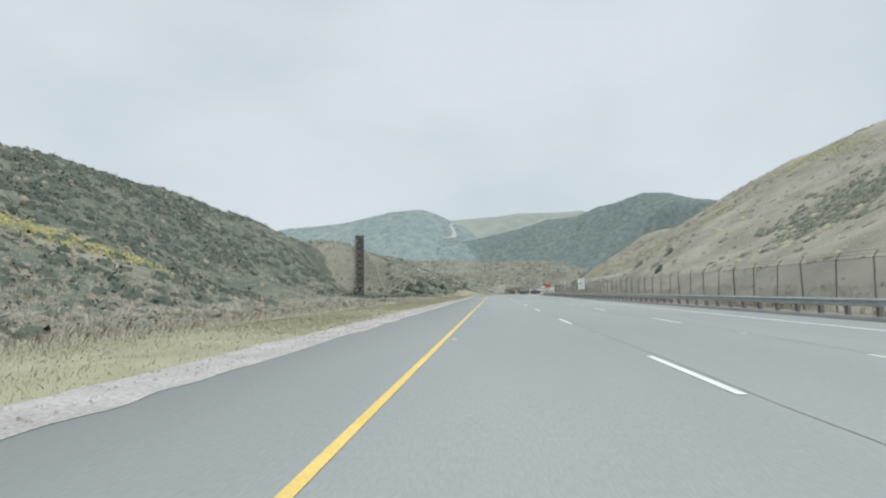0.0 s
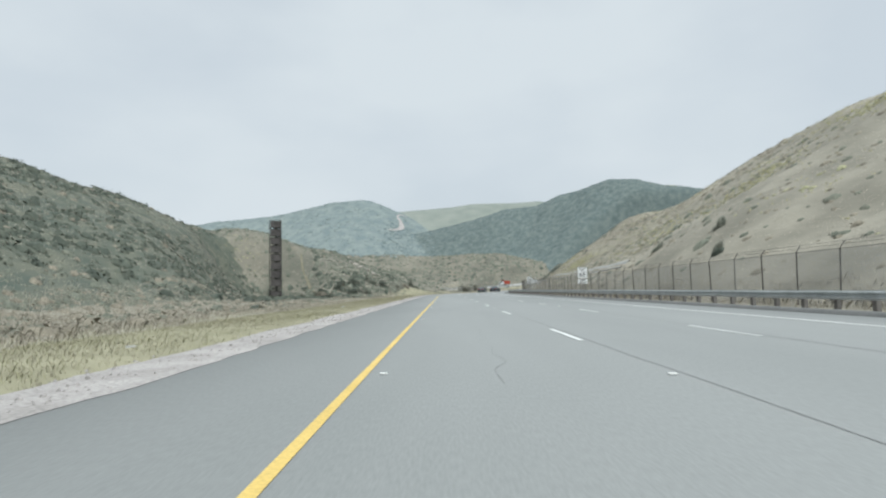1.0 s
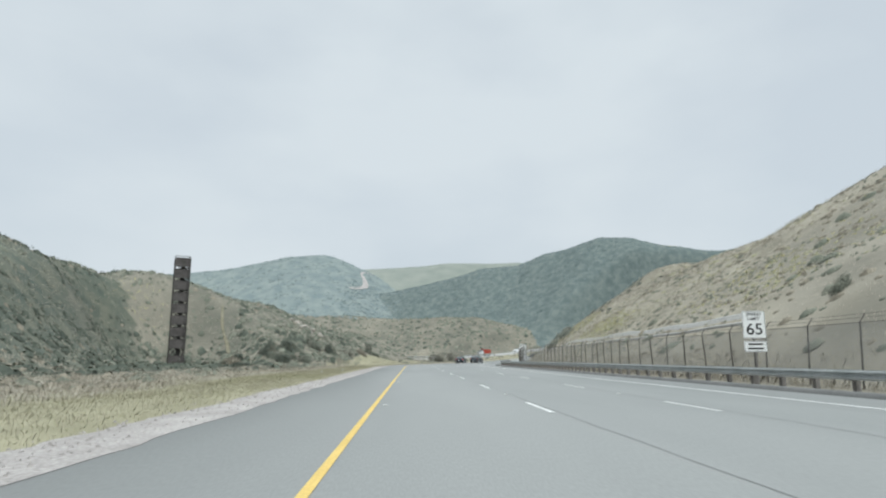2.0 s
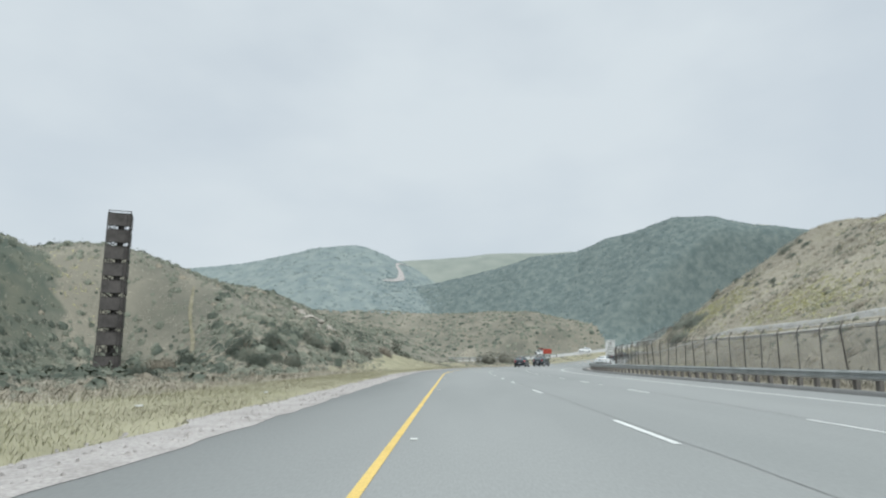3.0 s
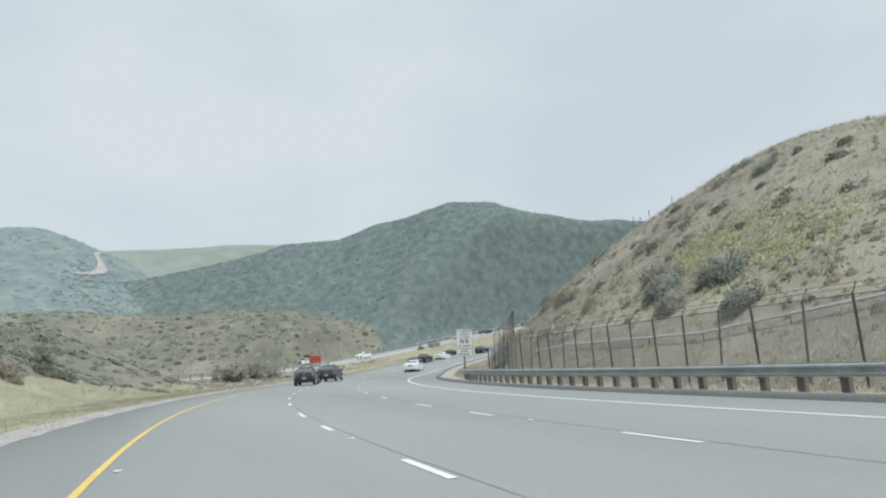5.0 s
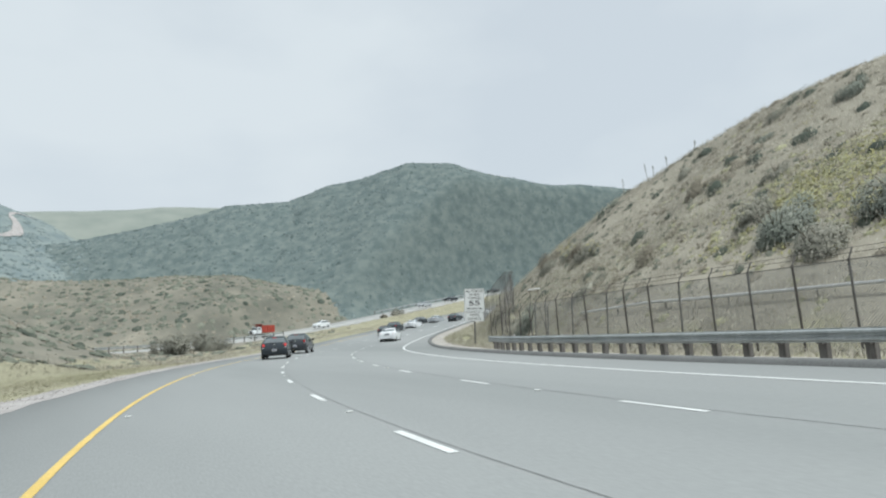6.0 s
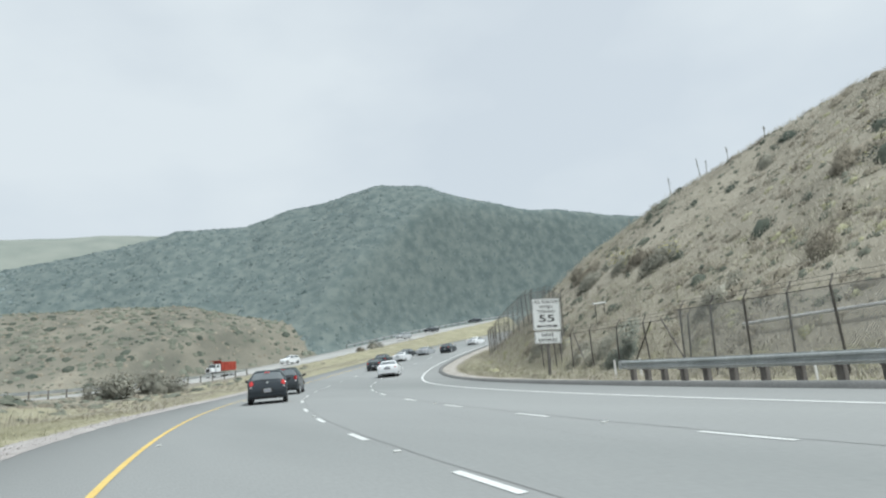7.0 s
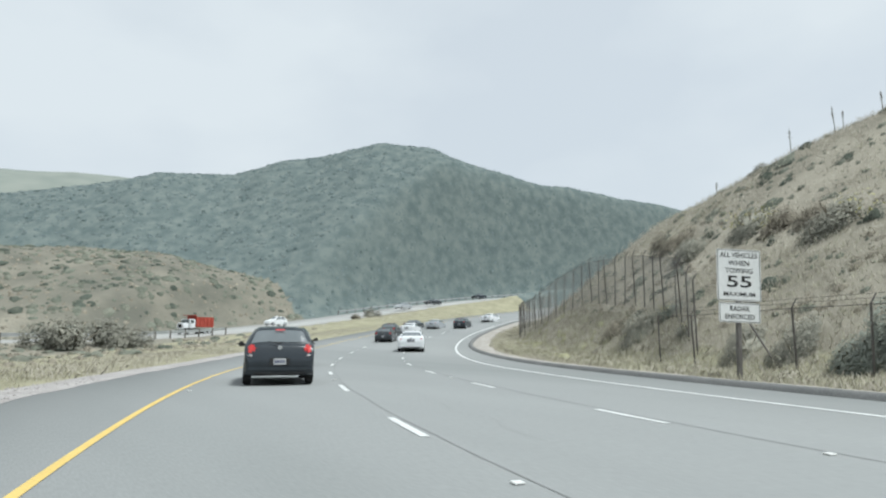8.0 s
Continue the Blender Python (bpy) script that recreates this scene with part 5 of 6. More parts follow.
x, y = scatter(5000, -66, -12, 150, 226, 137, low_ground(0.5, 7.0))
thicket("hill_shrubs", "dense grey brush at the foot of the grassy hill", M_SAGE, x, y, shrub_sizes(len(x), 0.3, 1.1), 238, 30, leaf=0.13, squash=0.8, body=0.7)
x, y = scatter(1400, -66, -12, 150, 226, 138, low_ground(0.5, 6.0))
thicket("hill_shrubs", "dark bushes at the foot of the grassy hill", M_CHAP, x, y, shrub_sizes(len(x), 0.35, 1.3), 239, 50, leaf=0.11, squash=0.85, body=0.7)
# rank growth between the verge and the foot of the hills
def verge_foot(share_, o0, o1):
    def keep(x, y):
        a, off = road_coords(x, y)
        return np.where((off < o0) & (off > o1) & (a < 212), share_, 0)
    return keep


x, y = scatter(30000, -34, -11, -6, 215, 132, verge_foot(0.7, -11.0, -30))
tufts("verge_weeds", "tall bleached weeds between the verge and the hill", M_STRAW, x, y, 0.32, 233, n=8, wide=0.014)
x, y = scatter(6000, -34, -11, -6, 215, 133, verge_foot(0.5, -12.5, -30))
thicket("verge_brush", "grey-brown brush between the verge and the hill", M_DRY, x, y, shrub_sizes(len(x), 0.2, 0.65), 234, 70, leaf=0.06, squash=0.75, body=0.6)
x, y = scatter(3000, -34, -11, -6, 215, 134, verge_foot(0.5, -14.0, -30))
thicket("verge_brush", "grey-green brush at the foot of the hill", M_SAGE, x, y, shrub_sizes(len(x), 0.25, 0.85), 235, 90, leaf=0.055, squash=0.7, body=0.6)
# the low brown hill and the foot of the valley
x, y = scatter(12000, -70, 62, 196, 306, 104, lambda x, y: in_scrub(0.6)(x, y) * (cover(x, y)[2] < 0.3))
thicket("hill_shrubs", "scattered grey-green shrubs on the low brown hill", M_SAGE, x, y, shrub_sizes(len(x), 0.2, 0.85), 204, 12)
x, y = scatter(5500, -70, 62, 196, 306, 136, lambda x, y: in_scrub(1.0)(x, y) * (cover(x, y)[2] < 0.3))
thicket("hill_shrubs", "scattered dark shrubs on the low brown hill", M_CHAP, x, y, shrub_sizes(len(x), 0.2, 0.8), 237, 12)
x, y = scatter(4500, -70, 62, 196, 306, 105, lambda x, y: np.where(clear_of_roads(x, y) & (cover(x, y)[2] < 0.3), 0.5, 0))
thicket("hill_shrubs", "pale sage and dead brush on the low hill", M_SAGE, x, y, shrub_sizes(len(x), 0.25, 0.75), 205, 8)
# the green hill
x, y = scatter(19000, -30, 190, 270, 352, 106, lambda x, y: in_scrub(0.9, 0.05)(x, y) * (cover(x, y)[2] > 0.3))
thicket("hill_shrubs", "shrubs on the tall hill, haze mixed into their grey-green", M_HAZYCHAP, x, y, shrub_sizes(len(x), 0.25, 0.75), 206, 10, leaf=0.2, body=0.8, squash=0.5, sink=0.12)
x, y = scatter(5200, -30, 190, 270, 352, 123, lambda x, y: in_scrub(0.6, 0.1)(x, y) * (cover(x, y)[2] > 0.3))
thicket("hill_shrubs", "round dark green shrubs on the tall hill", M_HAZYDARK, x, y, shrub_sizes(len(x), 0.25, 0.85), 224, 20, leaf=0.16, body=0.7, squash=0.6, sink=0.15)


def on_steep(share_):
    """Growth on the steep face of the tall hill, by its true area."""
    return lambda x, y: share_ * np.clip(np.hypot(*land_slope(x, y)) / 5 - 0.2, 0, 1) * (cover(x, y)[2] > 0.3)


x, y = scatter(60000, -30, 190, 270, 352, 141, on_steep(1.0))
thicket("hill_shrubs", "shrubs on the steep face of the tall hill, haze mixed into their grey-green", M_HAZYCHAP, x, y, np.random.RandomState(142).uniform(0.3, 0.75, len(x)), 262, 10, leaf=0.2, body=0.8, squash=0.6, sink=0.12)
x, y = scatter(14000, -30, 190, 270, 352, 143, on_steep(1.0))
thicket("hill_shrubs", "round dark green shrubs on the steep face of the tall hill", M_HAZYDARK, x, y, np.random.RandomState(144).uniform(0.3, 0.9, len(x)), 263, 16, leaf=0.16, body=0.7, squash=0.7, sink=0.15)
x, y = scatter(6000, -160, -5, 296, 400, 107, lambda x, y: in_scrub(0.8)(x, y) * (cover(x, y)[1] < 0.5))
thicket("hill_shrubs", "green shrubs on the far ridge, paled by haze in their colour", M_HAZYRIDGE, x, y, shrub_sizes(len(x), 0.3, 1.0), 207, 6, squash=0.45)


# the hillside along the right of the road: tussocks, brush, mustard
def right_side(share_, a0, a1, o0, o1, noise_seed=None, level=0.0):
    def keep(x, y):
        a, off = road_coords(x, y)
        ok = (off > o0) & (off < o1) & (a > a0) & (a < a1)
        w = share_ if noise_seed is None else share_ * np.clip((fbm(x, y, 14, noise_seed, 3) - level) * 4, 0, 1)
        return np.where(ok, w, 0)
    return keep


def ramped(keep):
    """Thins a planting out towards the bare hillside."""
    return lambda x, y: keep(x, y) * np.clip((y - 108) / 50, 0, 1) ** 1.5


x, y = scatter(30000, 14, 90, -10, 170, 111, right_side(0.8, 10, 160, 18.0, 62))
tufts("dry_tufts", "thin pale dry grass on the bare hillside", M_STRAW, x, y, 0.22, 211, n=6)
x, y = scatter(90000, 14, 66, 110, 262, 118, ramped(right_side(0.9, 110, 262, 15.0, 46)))
tufts("dry_tufts", "tangled dry grass covering the cut hillside", M_STRAW, x, y, 0.24, 218, n=7)
x, y = scatter(70000, 14, 66, 110, 262, 115, ramped(right_side(0.9, 110, 262, 15.0, 46, 93, -0.12)))
tufts("dry_tufts", "olive grass in patches on the cut hillside", M_OLIVE, x, y, 0.24, 217, n=7)
x, y = scatter(9000, 14, 90, 120, 262, 112, right_side(0.9, 120, 262, 18.5, 60, 91, -0.06))
thicket("hill_shrubs", "grey-brown brush on the dry hillside", M_DRY, x, y, shrub_sizes(len(x), 0.18, 0.9), 212, 44, leaf=0.10, body=0.7)
x, y = scatter(5000, 14, 90, 120, 262, 113, right_side(0.5, 140, 262, 20, 60, 95, 0.08))
thicket("hill_shrubs", "grey olive shrubs on the dry hillside", M_SAGE, x, y, shrub_sizes(len(x), 0.25, 0.85), 213, 70, leaf=0.085, body=0.7)
x, y = scatter(16000, 14, 70, 96, 240, 140, right_side(0.8, 98, 225, 19, 50, 101, -0.22))
thicket("hill_shrubs", "low grey brush mottling the dry hillside", M_SAGE, x, y, shrub_sizes(len(x), 0.1, 0.42), 260, 22, leaf=0.13, body=0.6, squash=0.7)
x, y = scatter(9000, 14, 70, 96, 240, 141, right_side(0.8, 98, 225, 19, 50, 103, -0.15))
thicket("hill_shrubs", "low brown brush mottling the dry hillside", M_DRY, x, y, shrub_sizes(len(x), 0.1, 0.5), 261, 22, leaf=0.13, body=0.6, squash=0.7)
x, y = scatter(2600, 14, 90, 20, 160, 119, right_side(0.5, 20, 160, 19, 60))
thicket("hill_shrubs", "sparse small brush on the bare hillside", M_DRY, x, y, shrub_sizes(len(x), 0.15, 0.6), 219, 30, leaf=0.11)
x, y = scatter(1100, 14, 90, 20, 160, 121, right_side(0.4, 20, 160, 19, 60))
thicket("hill_shrubs", "scattered grey-green shrubs on the bare hillside", M_SAGE, x, y, shrub_sizes(len(x), 0.2, 0.9), 222, 40, leaf=0.10)
rs2 = np.random.RandomState(21)
x, y = 37 + rs2.normal(0, 3.2, 420), 60 + rs2.normal(0, 5.0, 420)
thicket("hill_shrubs", "patch of grey-green sage on the bare hillside", M_SAGE, x, y, shrub_sizes(len(x), 0.25, 0.8), 221, 40, leaf=0.10)
x, y = scatter(9000, 14, 90, 20, 262, 114, right_side(0.7, 20, 262, 28, 58, 97, 0.10))
shrubs("mustard_flowers", "yellow mustard in flower on the hillside", M_MUSTARD, x, y, rng.uniform(0.2, 0.5, len(x)), 14, 214, leaf=0.12)
x, y = scatter(5000, 14, 66, 110, 262, 124, ramped(right_side(0.7, 110, 262, 17, 48, 99, -0.05)))
thicket("hill_shrubs", "bleached dead brush on the grassy hillside", M_PALEBRUSH, x, y, shrub_sizes(len(x), 0.15, 0.6), 225, 40, leaf=0.09, body=0.6)
x, y = scatter(5000, 14, 66, 110, 262, 125, ramped(right_side(0.8, 110, 262, 17, 48, 89, -0.03)))
thicket("hill_shrubs", "yellow-green brush in patches on the grassy hillside", M_YELLOWBRUSH, x, y, shrub_sizes(len(x), 0.15, 0.6), 226, 40, leaf=0.09, body=0.6)
x, y = scatter(9000, 14, 90, 20, 160, 126, right_side(0.6, 20, 160, 24, 62, 87, 0.12))
thicket("hill_shrubs", "yellow-green brush near the crest of the bare hill", M_YELLOWBRUSH, x, y, shrub_sizes(len(x), 0.15, 0.5), 227, 10, leaf=0.14)
x, y = scatter(9000, 20, 66, 195, 262, 127, right_side(0.5, 212, 262, 14.9, 18.8))
thicket("hill_shrubs", "yellow-green brush on the bank below the curved fence", M_YELLOWBRUSH, x, y, shrub_sizes(len(x), 0.15, 0.6), 228, 60, leaf=0.09, squash=0.9, body=0.6)
x, y = scatter(6000, 16, 66, 180, 262, 128, right_side(0.5, 190, 262, 14.9, 19))
thicket("hill_shrubs", "bleached weeds below the curved fence", M_PALEBRUSH, x, y, shrub_sizes(len(x), 0.12, 0.5), 229, 60, leaf=0.09, squash=0.9, body=0.6)
x, y = scatter(420, 20, 60, 150, 235, 135, right_side(0.7, 158, 240, 20.5, 42))
thicket("hill_shrubs", "dark grey-green bushes standing in the dry grass of the hillside", M_CHAP, x, y, shrub_sizes(len(x), 0.35, 1.05), 236, 220, leaf=0.06, squash=0.8, body=0.65)
# mustard in drifts on the right hillside: centre, spread, how many
rm = np.random.RandomState(15)
for i, (cx, cy, ex, ey, k) in enumerate(((28.6, 169.0, 2.2, 2.4, 420), (26.4, 162.2, 1.6, 2.4, 240), (25.4, 144.5, 1.6, 3.4, 260), (53.0, 96.0, 2.0, 9.0, 380), (39.0, 104.0, 3.0, 3.0, 160), (31.0, 116.0, 3.0, 5.0, 160))):
    thicket("hill_shrubs", "drift of yellow-green mustard brush on the dry hillside", M_YELLOWBRUSH, cx + rm.normal(0, ex, k), cy + rm.normal(0, ey, k), rm.uniform(0.2, 0.5, k), 250 + i, 40, leaf=0.1, body=0.5)
    shrubs("mustard_flowers", "yellow mustard flowers on the dry hillside", M_MUSTARD, cx + rm.normal(0, ex, k), cy + rm.normal(0, ey, k), rm.uniform(0.2, 0.45, k), 14, 240 + i, leaf=0.16)
x, y = -49.6 + rm.normal(0, 2.0, 60), 177.7 + rm.normal(0, 1.6, 60)
shrubs("mustard_flowers", "few yellow flowers on the grassy hill", M_MUSTARD, x, y, rm.uniform(0.25, 0.5, 60), 12, 246, leaf=0.14)
# mustard along the low left spur
rm = np.random.RandomState(12)
u = rm.rand(1700)
x, y = -47 + u * 14 + rm.normal(0, 1.0, 1700), 43 + 22 * u * (1 - u) * 0 + rm.normal(0, 1.3, 1700) + 6 * u
shrubs("mustard_flowers", "band of yellow mustard flowers on the low spur", M_MUSTARD, x, y, rm.uniform(0.25, 0.55, 1700), 14, 215, leaf=0.16)


# ---- grass blades along the verges ----
def blades(name, label, mat, n, a0, a1, o0, o1, tall, seed, clump=0.0):
    rng = np.random.RandomState(seed)
    a = rng.uniform(a0, a1, n)
    o = o0 + (o1 - o0) * rng.rand(n)
    px = np.interp(a, _s, _x) + o * np.cos(np.interp(a, _s, _th))
    py = np.interp(a, _s, _y) - o * np.sin(np.interp(a, _s, _th))
    shift = np.where(o > 3.0, pinch(a), 0.0)
    px, py = px - shift * np.cos(np.interp(a, _s, _th)), py + shift * np.sin(np.interp(a, _s, _th))
    dens = fbm(px, py, 5, seed + 50, 3)
    ok = dens + 0.5 > rng.rand(n) * 0.8
    px, py, o = px[ok], py[ok], o[ok]
    pz = ground_z(px, py) - 0.03
    m = len(px)
    h = tall * rng.uniform(0.45, 1.15, m) * (0.75 + 0.8 * (fbm(px, py, 7, seed + 60, 2) + 0.25))
    w = rng.uniform(0.006, 0.013, m)
    t = rng.uniform(0, 2 * np.pi, m)
    lean = rng.normal(0, 0.28, (m, 2)) * h[:, None]
    d = np.stack([np.cos(t) * w, np.sin(t) * w], 1)
    base = np.stack([px, py], 1)
    v = np.empty((m, 4, 3))
    v[:, 0, :2], v[:, 1, :2] = base - d, base + d
    v[:, 0, 2] = v[:, 1, 2] = pz
    v[:, 2, :2], v[:, 2, 2] = base + lean * 0.5 + d * 0.8, pz + h * 0.65
    v[:, 3, :2], v[:, 3, 2] = base + lean, pz + h
    v = turned_south(v).reshape(-1, 3)
    f = np.concatenate([np.arange(m)[:, None] * 4 + np.array([0, 1, 2]), np.arange(m)[:, None] * 4 + np.array([0, 2, 3])])
    return tagged(new(name, soft_normals(raw_mesh(name, v, f, mat, smooth=True), sward_normals(v, 0.35, seed))), label, "grass", kind="stuff")


blades("verge_grass", "tall dry straw-coloured grass on the verge", M_VERGESTRAW, 160000, -12, 205, -13.5, -5.4, 0.12, 301)
blades("verge_grass", "olive-green grass among the straw", M_VERGEGREEN, 150000, -12, 205, -11.0, -5.2, 0.11, 302)
blades("verge_grass", "dry weeds at the foot of the hill", M_DRY, 25000, -12, 205, -18, -11, 0.32, 303)
blades("median_grass", "dry grass on the median of the bend", M_STRAW, 50000, 200, 285, -17, -5.0, 0.24, 304)
blades("roadside_grass", "dry pale grass behind the asphalt dike", M_STRAW, 45000, 150, 268, 13.7, 20.0, 0.28, 305)
blades("roadside_grass", "olive and yellow-green grass below the curved fence", M_OLIVE, 36000, 186, 268, 13.8, 20.0, 0.32, 307)
blades("roadside_grass", "sparse short grass on the dirt shoulder", M_STRAW, 9000, 150, 268, 13.0, 15.0, 0.18, 308)
blades("roadside_grass", "weeds under the fence behind the guardrail", M_DRY, 26000, 10, 150, 14.6, 19.0, 0.4, 306)


# stones in the gravel strip
rng = np.random.RandomState(31)
sa, so = rng.uniform(-8, 200, 6000), -3.95 - np.abs(rng.normal(0, 0.75, 6000))
sp = [along(float(a_), float(o_)) for a_, o_ in zip(sa, so)]
v, f, _n = dome_arrays(np.array([p[0].x for p in sp]), np.array([p[0].y for p in sp]), np.full(6000, 0.012) - 0.1 * smooth01((-so - 4.9) / 0.7), 0.008 + 0.035 * rng.rand(6000) ** 3, rng, 0.7, 2, 5, 0.2)
tagged(new("gravel_stones", raw_mesh("gravel_stones", v, f, M_GRAVEL, smooth=False)), "loose pale stones on the gravel strip", "stones", kind="stuff")


# ---- single bushes ----
def bush(x, y, r, mat, label, seed, quads=6500, squash=0.85, leaf=0.032, flowers=None):
    z = height(x, y)
    t = new("bush")
    t.location = (x, y, z)
    tagged(t, label, "bush", "bushes")
    rng = np.random.RandomState(seed)
    v, f = foliage_arrays(np.zeros(1), np.zeros(1), np.array([-0.12 * r]), np.array([r]), quads, rng, squash, leaf)
    dv, df, _n = dome_arrays(np.zeros(1), np.zeros(1), np.array([-0.1 * r]), np.array([0.52 * r]), rng, squash, 6, 14, 0.16)
    f = np.concatenate([f[:, [0, 1, 2]], f[:, [0, 2, 3]], df + len(v)])
    leaf_tilt = np.repeat(rng.normal(0, 0.25, (quads, 3)), 4, 0)
    v = np.concatenate([v, dv])
    leaf_tilt = np.concatenate([leaf_tilt, np.zeros((len(dv), 3))])
    gx, gy = land_slope(np.array([x]), np.array([y]))
    v[:, 2] += ground_z(v[:, 0] + x, v[:, 1] + y) - z
    nr = v / (np.linalg.norm(v, axis=1, keepdims=True) + 1e-6) + np.array([0, 0, 0.9]) + leaf_tilt
    nr /= np.linalg.norm(nr, axis=1, keepdims=True)
    ob = new("foliage", soft_normals(raw_mesh("foliage", v, f, mat, smooth=True), nr))
    ob.parent = t
    bm = bmesh.new()
    for i in range(9):
        an, tilt = rng.uniform(0, 6.28), rng.uniform(0.2, 0.9)
        tip = Vector((math.cos(an) * tilt * r * .8, math.sin(an) * tilt * r * .8, r * rng.uniform(.5, .95) * squash))
        rod(bm, (rng.uniform(-.1, .1) * r, rng.uniform(-.1, .1) * r, -0.2), tip, .03 * r, .008 * r, 5)
    part("stems", bm, M_DRY, t)
    if flowers:
        v, f = foliage_arrays(np.zeros(1), np.zeros(1), np.array([0.1 * r]), np.array([r * 1.03]), 110, rng, squash, 0.045)
        ob = tagged(new("flowers", raw_mesh("flowers", v, f, flowers, smooth=False)), kind="stuff")
        ob.parent = t
    return t


for i, (x, y, r, mt, lb, fl) in enumerate((
    (31.2, 200.6, 1.25, M_HILLBUSH, "grey-brown bush at the foot of the fence", None),
    (32.6, 203.6, 0.8, M_DRY, "small dry bush in the roadside grass", None),
    (24.6, 187.4, 1.25, M_GREENBUSH, "dark green bush behind the road edge", None),
    (25.9, 190.2, 0.9, M_HILLBUSH, "dark bush below the hillside", None),
    (26.9, 192.4, 1.0, M_HILLBUSH, "wide olive bush behind the road edge", None),
    (32.2, 199.4, 0.7, M_GREENBUSH, "green bush with yellow flowers by the fence", M_MUSTARD),
    (29.8, 196.8, 0.75, M_HILLBUSH, "olive bush with pale yellow flowers by the fence", M_MUSTARD),
    (38.3, 198.2, 1.6, M_HILLBUSH, "wide grey-brown bush on the hillside", M_MUSTARD),
    (36.6, 196.2, 1.2, M_DRY, "brown bush with yellow flowers on the hillside", M_MUSTARD),
    (34.9, 192.3, 1.7, M_HILLBUSH, "large grey bush on the hillside", M_MUSTARD),
    (36.0, 194.0, 1.1, M_DRY, "brown bush beside a larger grey one", None),
    (38.8, 202.4, 1.4, M_HILLBUSH, "olive bush on the hillside", None),
    (41.2, 205.4, 1.3, M_DRY, "brown bush on the hillside", None),
    (49.0, 203.2, 0.8, M_HILLBUSH, "small grey-green bush on the crest", None),
    (44.4, 189.7, 0.9, M_HILLBUSH, "olive-grey bush high on the slope", None),
    (42.6, 179.7, 1.0, M_HILLBUSH, "olive-grey bush near the crest", None),
    (39.8, 172.8, 1.1, M_GREENBUSH, "grey-green bush near the crest", None),
    (38.0, 178.0, 0.7, M_GREENBUSH, "round dark bush on the slope", None),
    (31.4, 172.8, 0.8, M_HILLBUSH, "small olive bush on the slope", None),
    (33.8, 180.4, 0.9, M_DRY, "brown bush on the slope", None),
    (24.9, 169.1, 1.5, M_GREENBUSH, "dark shrub above the fence", None),
    (23.4, 166.4, 1.3, M_HILLBUSH, "broad grey shrub above the fence", None),
    (25.0, 164.2, 1.5, M_GREENBUSH, "grey-green shrub above the fence", None),
    (26.6, 171.6, 1.1, M_HILLBUSH, "olive shrub above the fence", None),
    (22.2, 161.0, 1.2, M_GREENBUSH, "grey-green shrub behind the fence", None),
    (26.4, 183.2, 1.1, M_HILLBUSH, "dark shrub beside broken fence posts", None),
    (27.2, 178.6, 0.9, M_DRY, "brown shrub above the fence", None),
    (22.6, 78.0, .85, M_CHAP, "dark shrub behind the fence", None),
    (26.4, 85.4, .8, M_SAGE, "dark shrub on the slope", None),
    (24.5, 98.0, .85, M_SAGE, "dark green shrub above the fence", None),
    (11.4, 241.2, 3.0, M_HILLBUSH, "dark bush beside the far carriageway", None),
    (8.0, 239.6, 3.2, M_HILLBUSH, "broad dark bush beside the far carriageway", None),
    (49.3, 265.2, 1.7, M_HILLBUSH, "dark bush on the grass median", None),
    (46.6, 264.0, 1.1, M_DRY, "low brown bush on the median", None),
    (-19.9, 163.0, 1.6, M_CHAP, "dark bush behind the verge", None),
    (-22.0, 164.5, 1.9, M_SAGE, "grey bush at the foot of the hill", None),
    (-14.6, 178.0, 1.7, M_CHAP, "dark bush at the end of the verge", None),
    (-17.5, 176.0, 1.6, M_SAGE, "grey bush at the end of the verge", None),
    (-20.2, 169.2, 1.8, M_CHAP, "wide dark bush below the hill", None),
    (-27.2, 160.0, 1.7, M_CHAP, "dark green bush on the lower hill", None),
    (-24.5, 150.5, 1.5, M_DRY, "brown bush on the lower hill", None),
    (-21.0, 140.0, 1.4, M_CHAP, "dark bush at the foot of the hill", None),
    (-10.0, 190.0, 1.3, M_DRY, "brown bush in the dry grass", None),
    (-23.0, 166.2, 1.9, M_CHAP, "broad dark bush on the lower hill", None),
    (-17.6, 166.0, 1.5, M_SAGE, "grey-green bush behind the verge", None),
    (-12.8, 184.1, 1.5, M_HILLBUSH, "olive bush at the end of the verge", None),
    (-9.0, 195.8, 1.6, M_SAGE, "grey-green bush beside the dry grass", None),
)):
    bush(x, y, r, mt, lb, 400 + i, flowers=fl)


def yucca_stalk(x, y, h, lean, seed):
    t = new("yucca_stalk")
    t.location = (x, y, height(x, y) - .05)
    tagged(t, "dry yucca flower stalk on the crest", "yucca", "yucca stalks")
    rng = np.random.RandomState(seed)
    bm = bmesh.new()
    tip = Vector((lean * h, 0, h))
    rod(bm, (0, 0, -.2), tip, .035, .015, 6)
    part("stalk", bm, M_DRY, t)
    k = 40
    uu = rng.uniform(.62, 1.0, k)
    ctr = np.array(tip)[None] * uu[:, None] + rng.normal(0, .03, (k, 3)) * (1.3 - uu)[:, None] * 2
    v = np.stack([ctr + rng.normal(0, .03, (k, 3)) * np.array([1, 1, 2.0]) for _ in range(3)], 1).reshape(-1, 3)
    ob = new("seed_pods", raw_mesh("seed_pods", v, np.arange(3 * k).reshape(k, 3), M_DRY, False))
    ob.parent = tagged(t, "dry yucca flower stalk on the crest", "yucca", "yucca stalks")
    tagged(ob, kind="stuff")
    return t


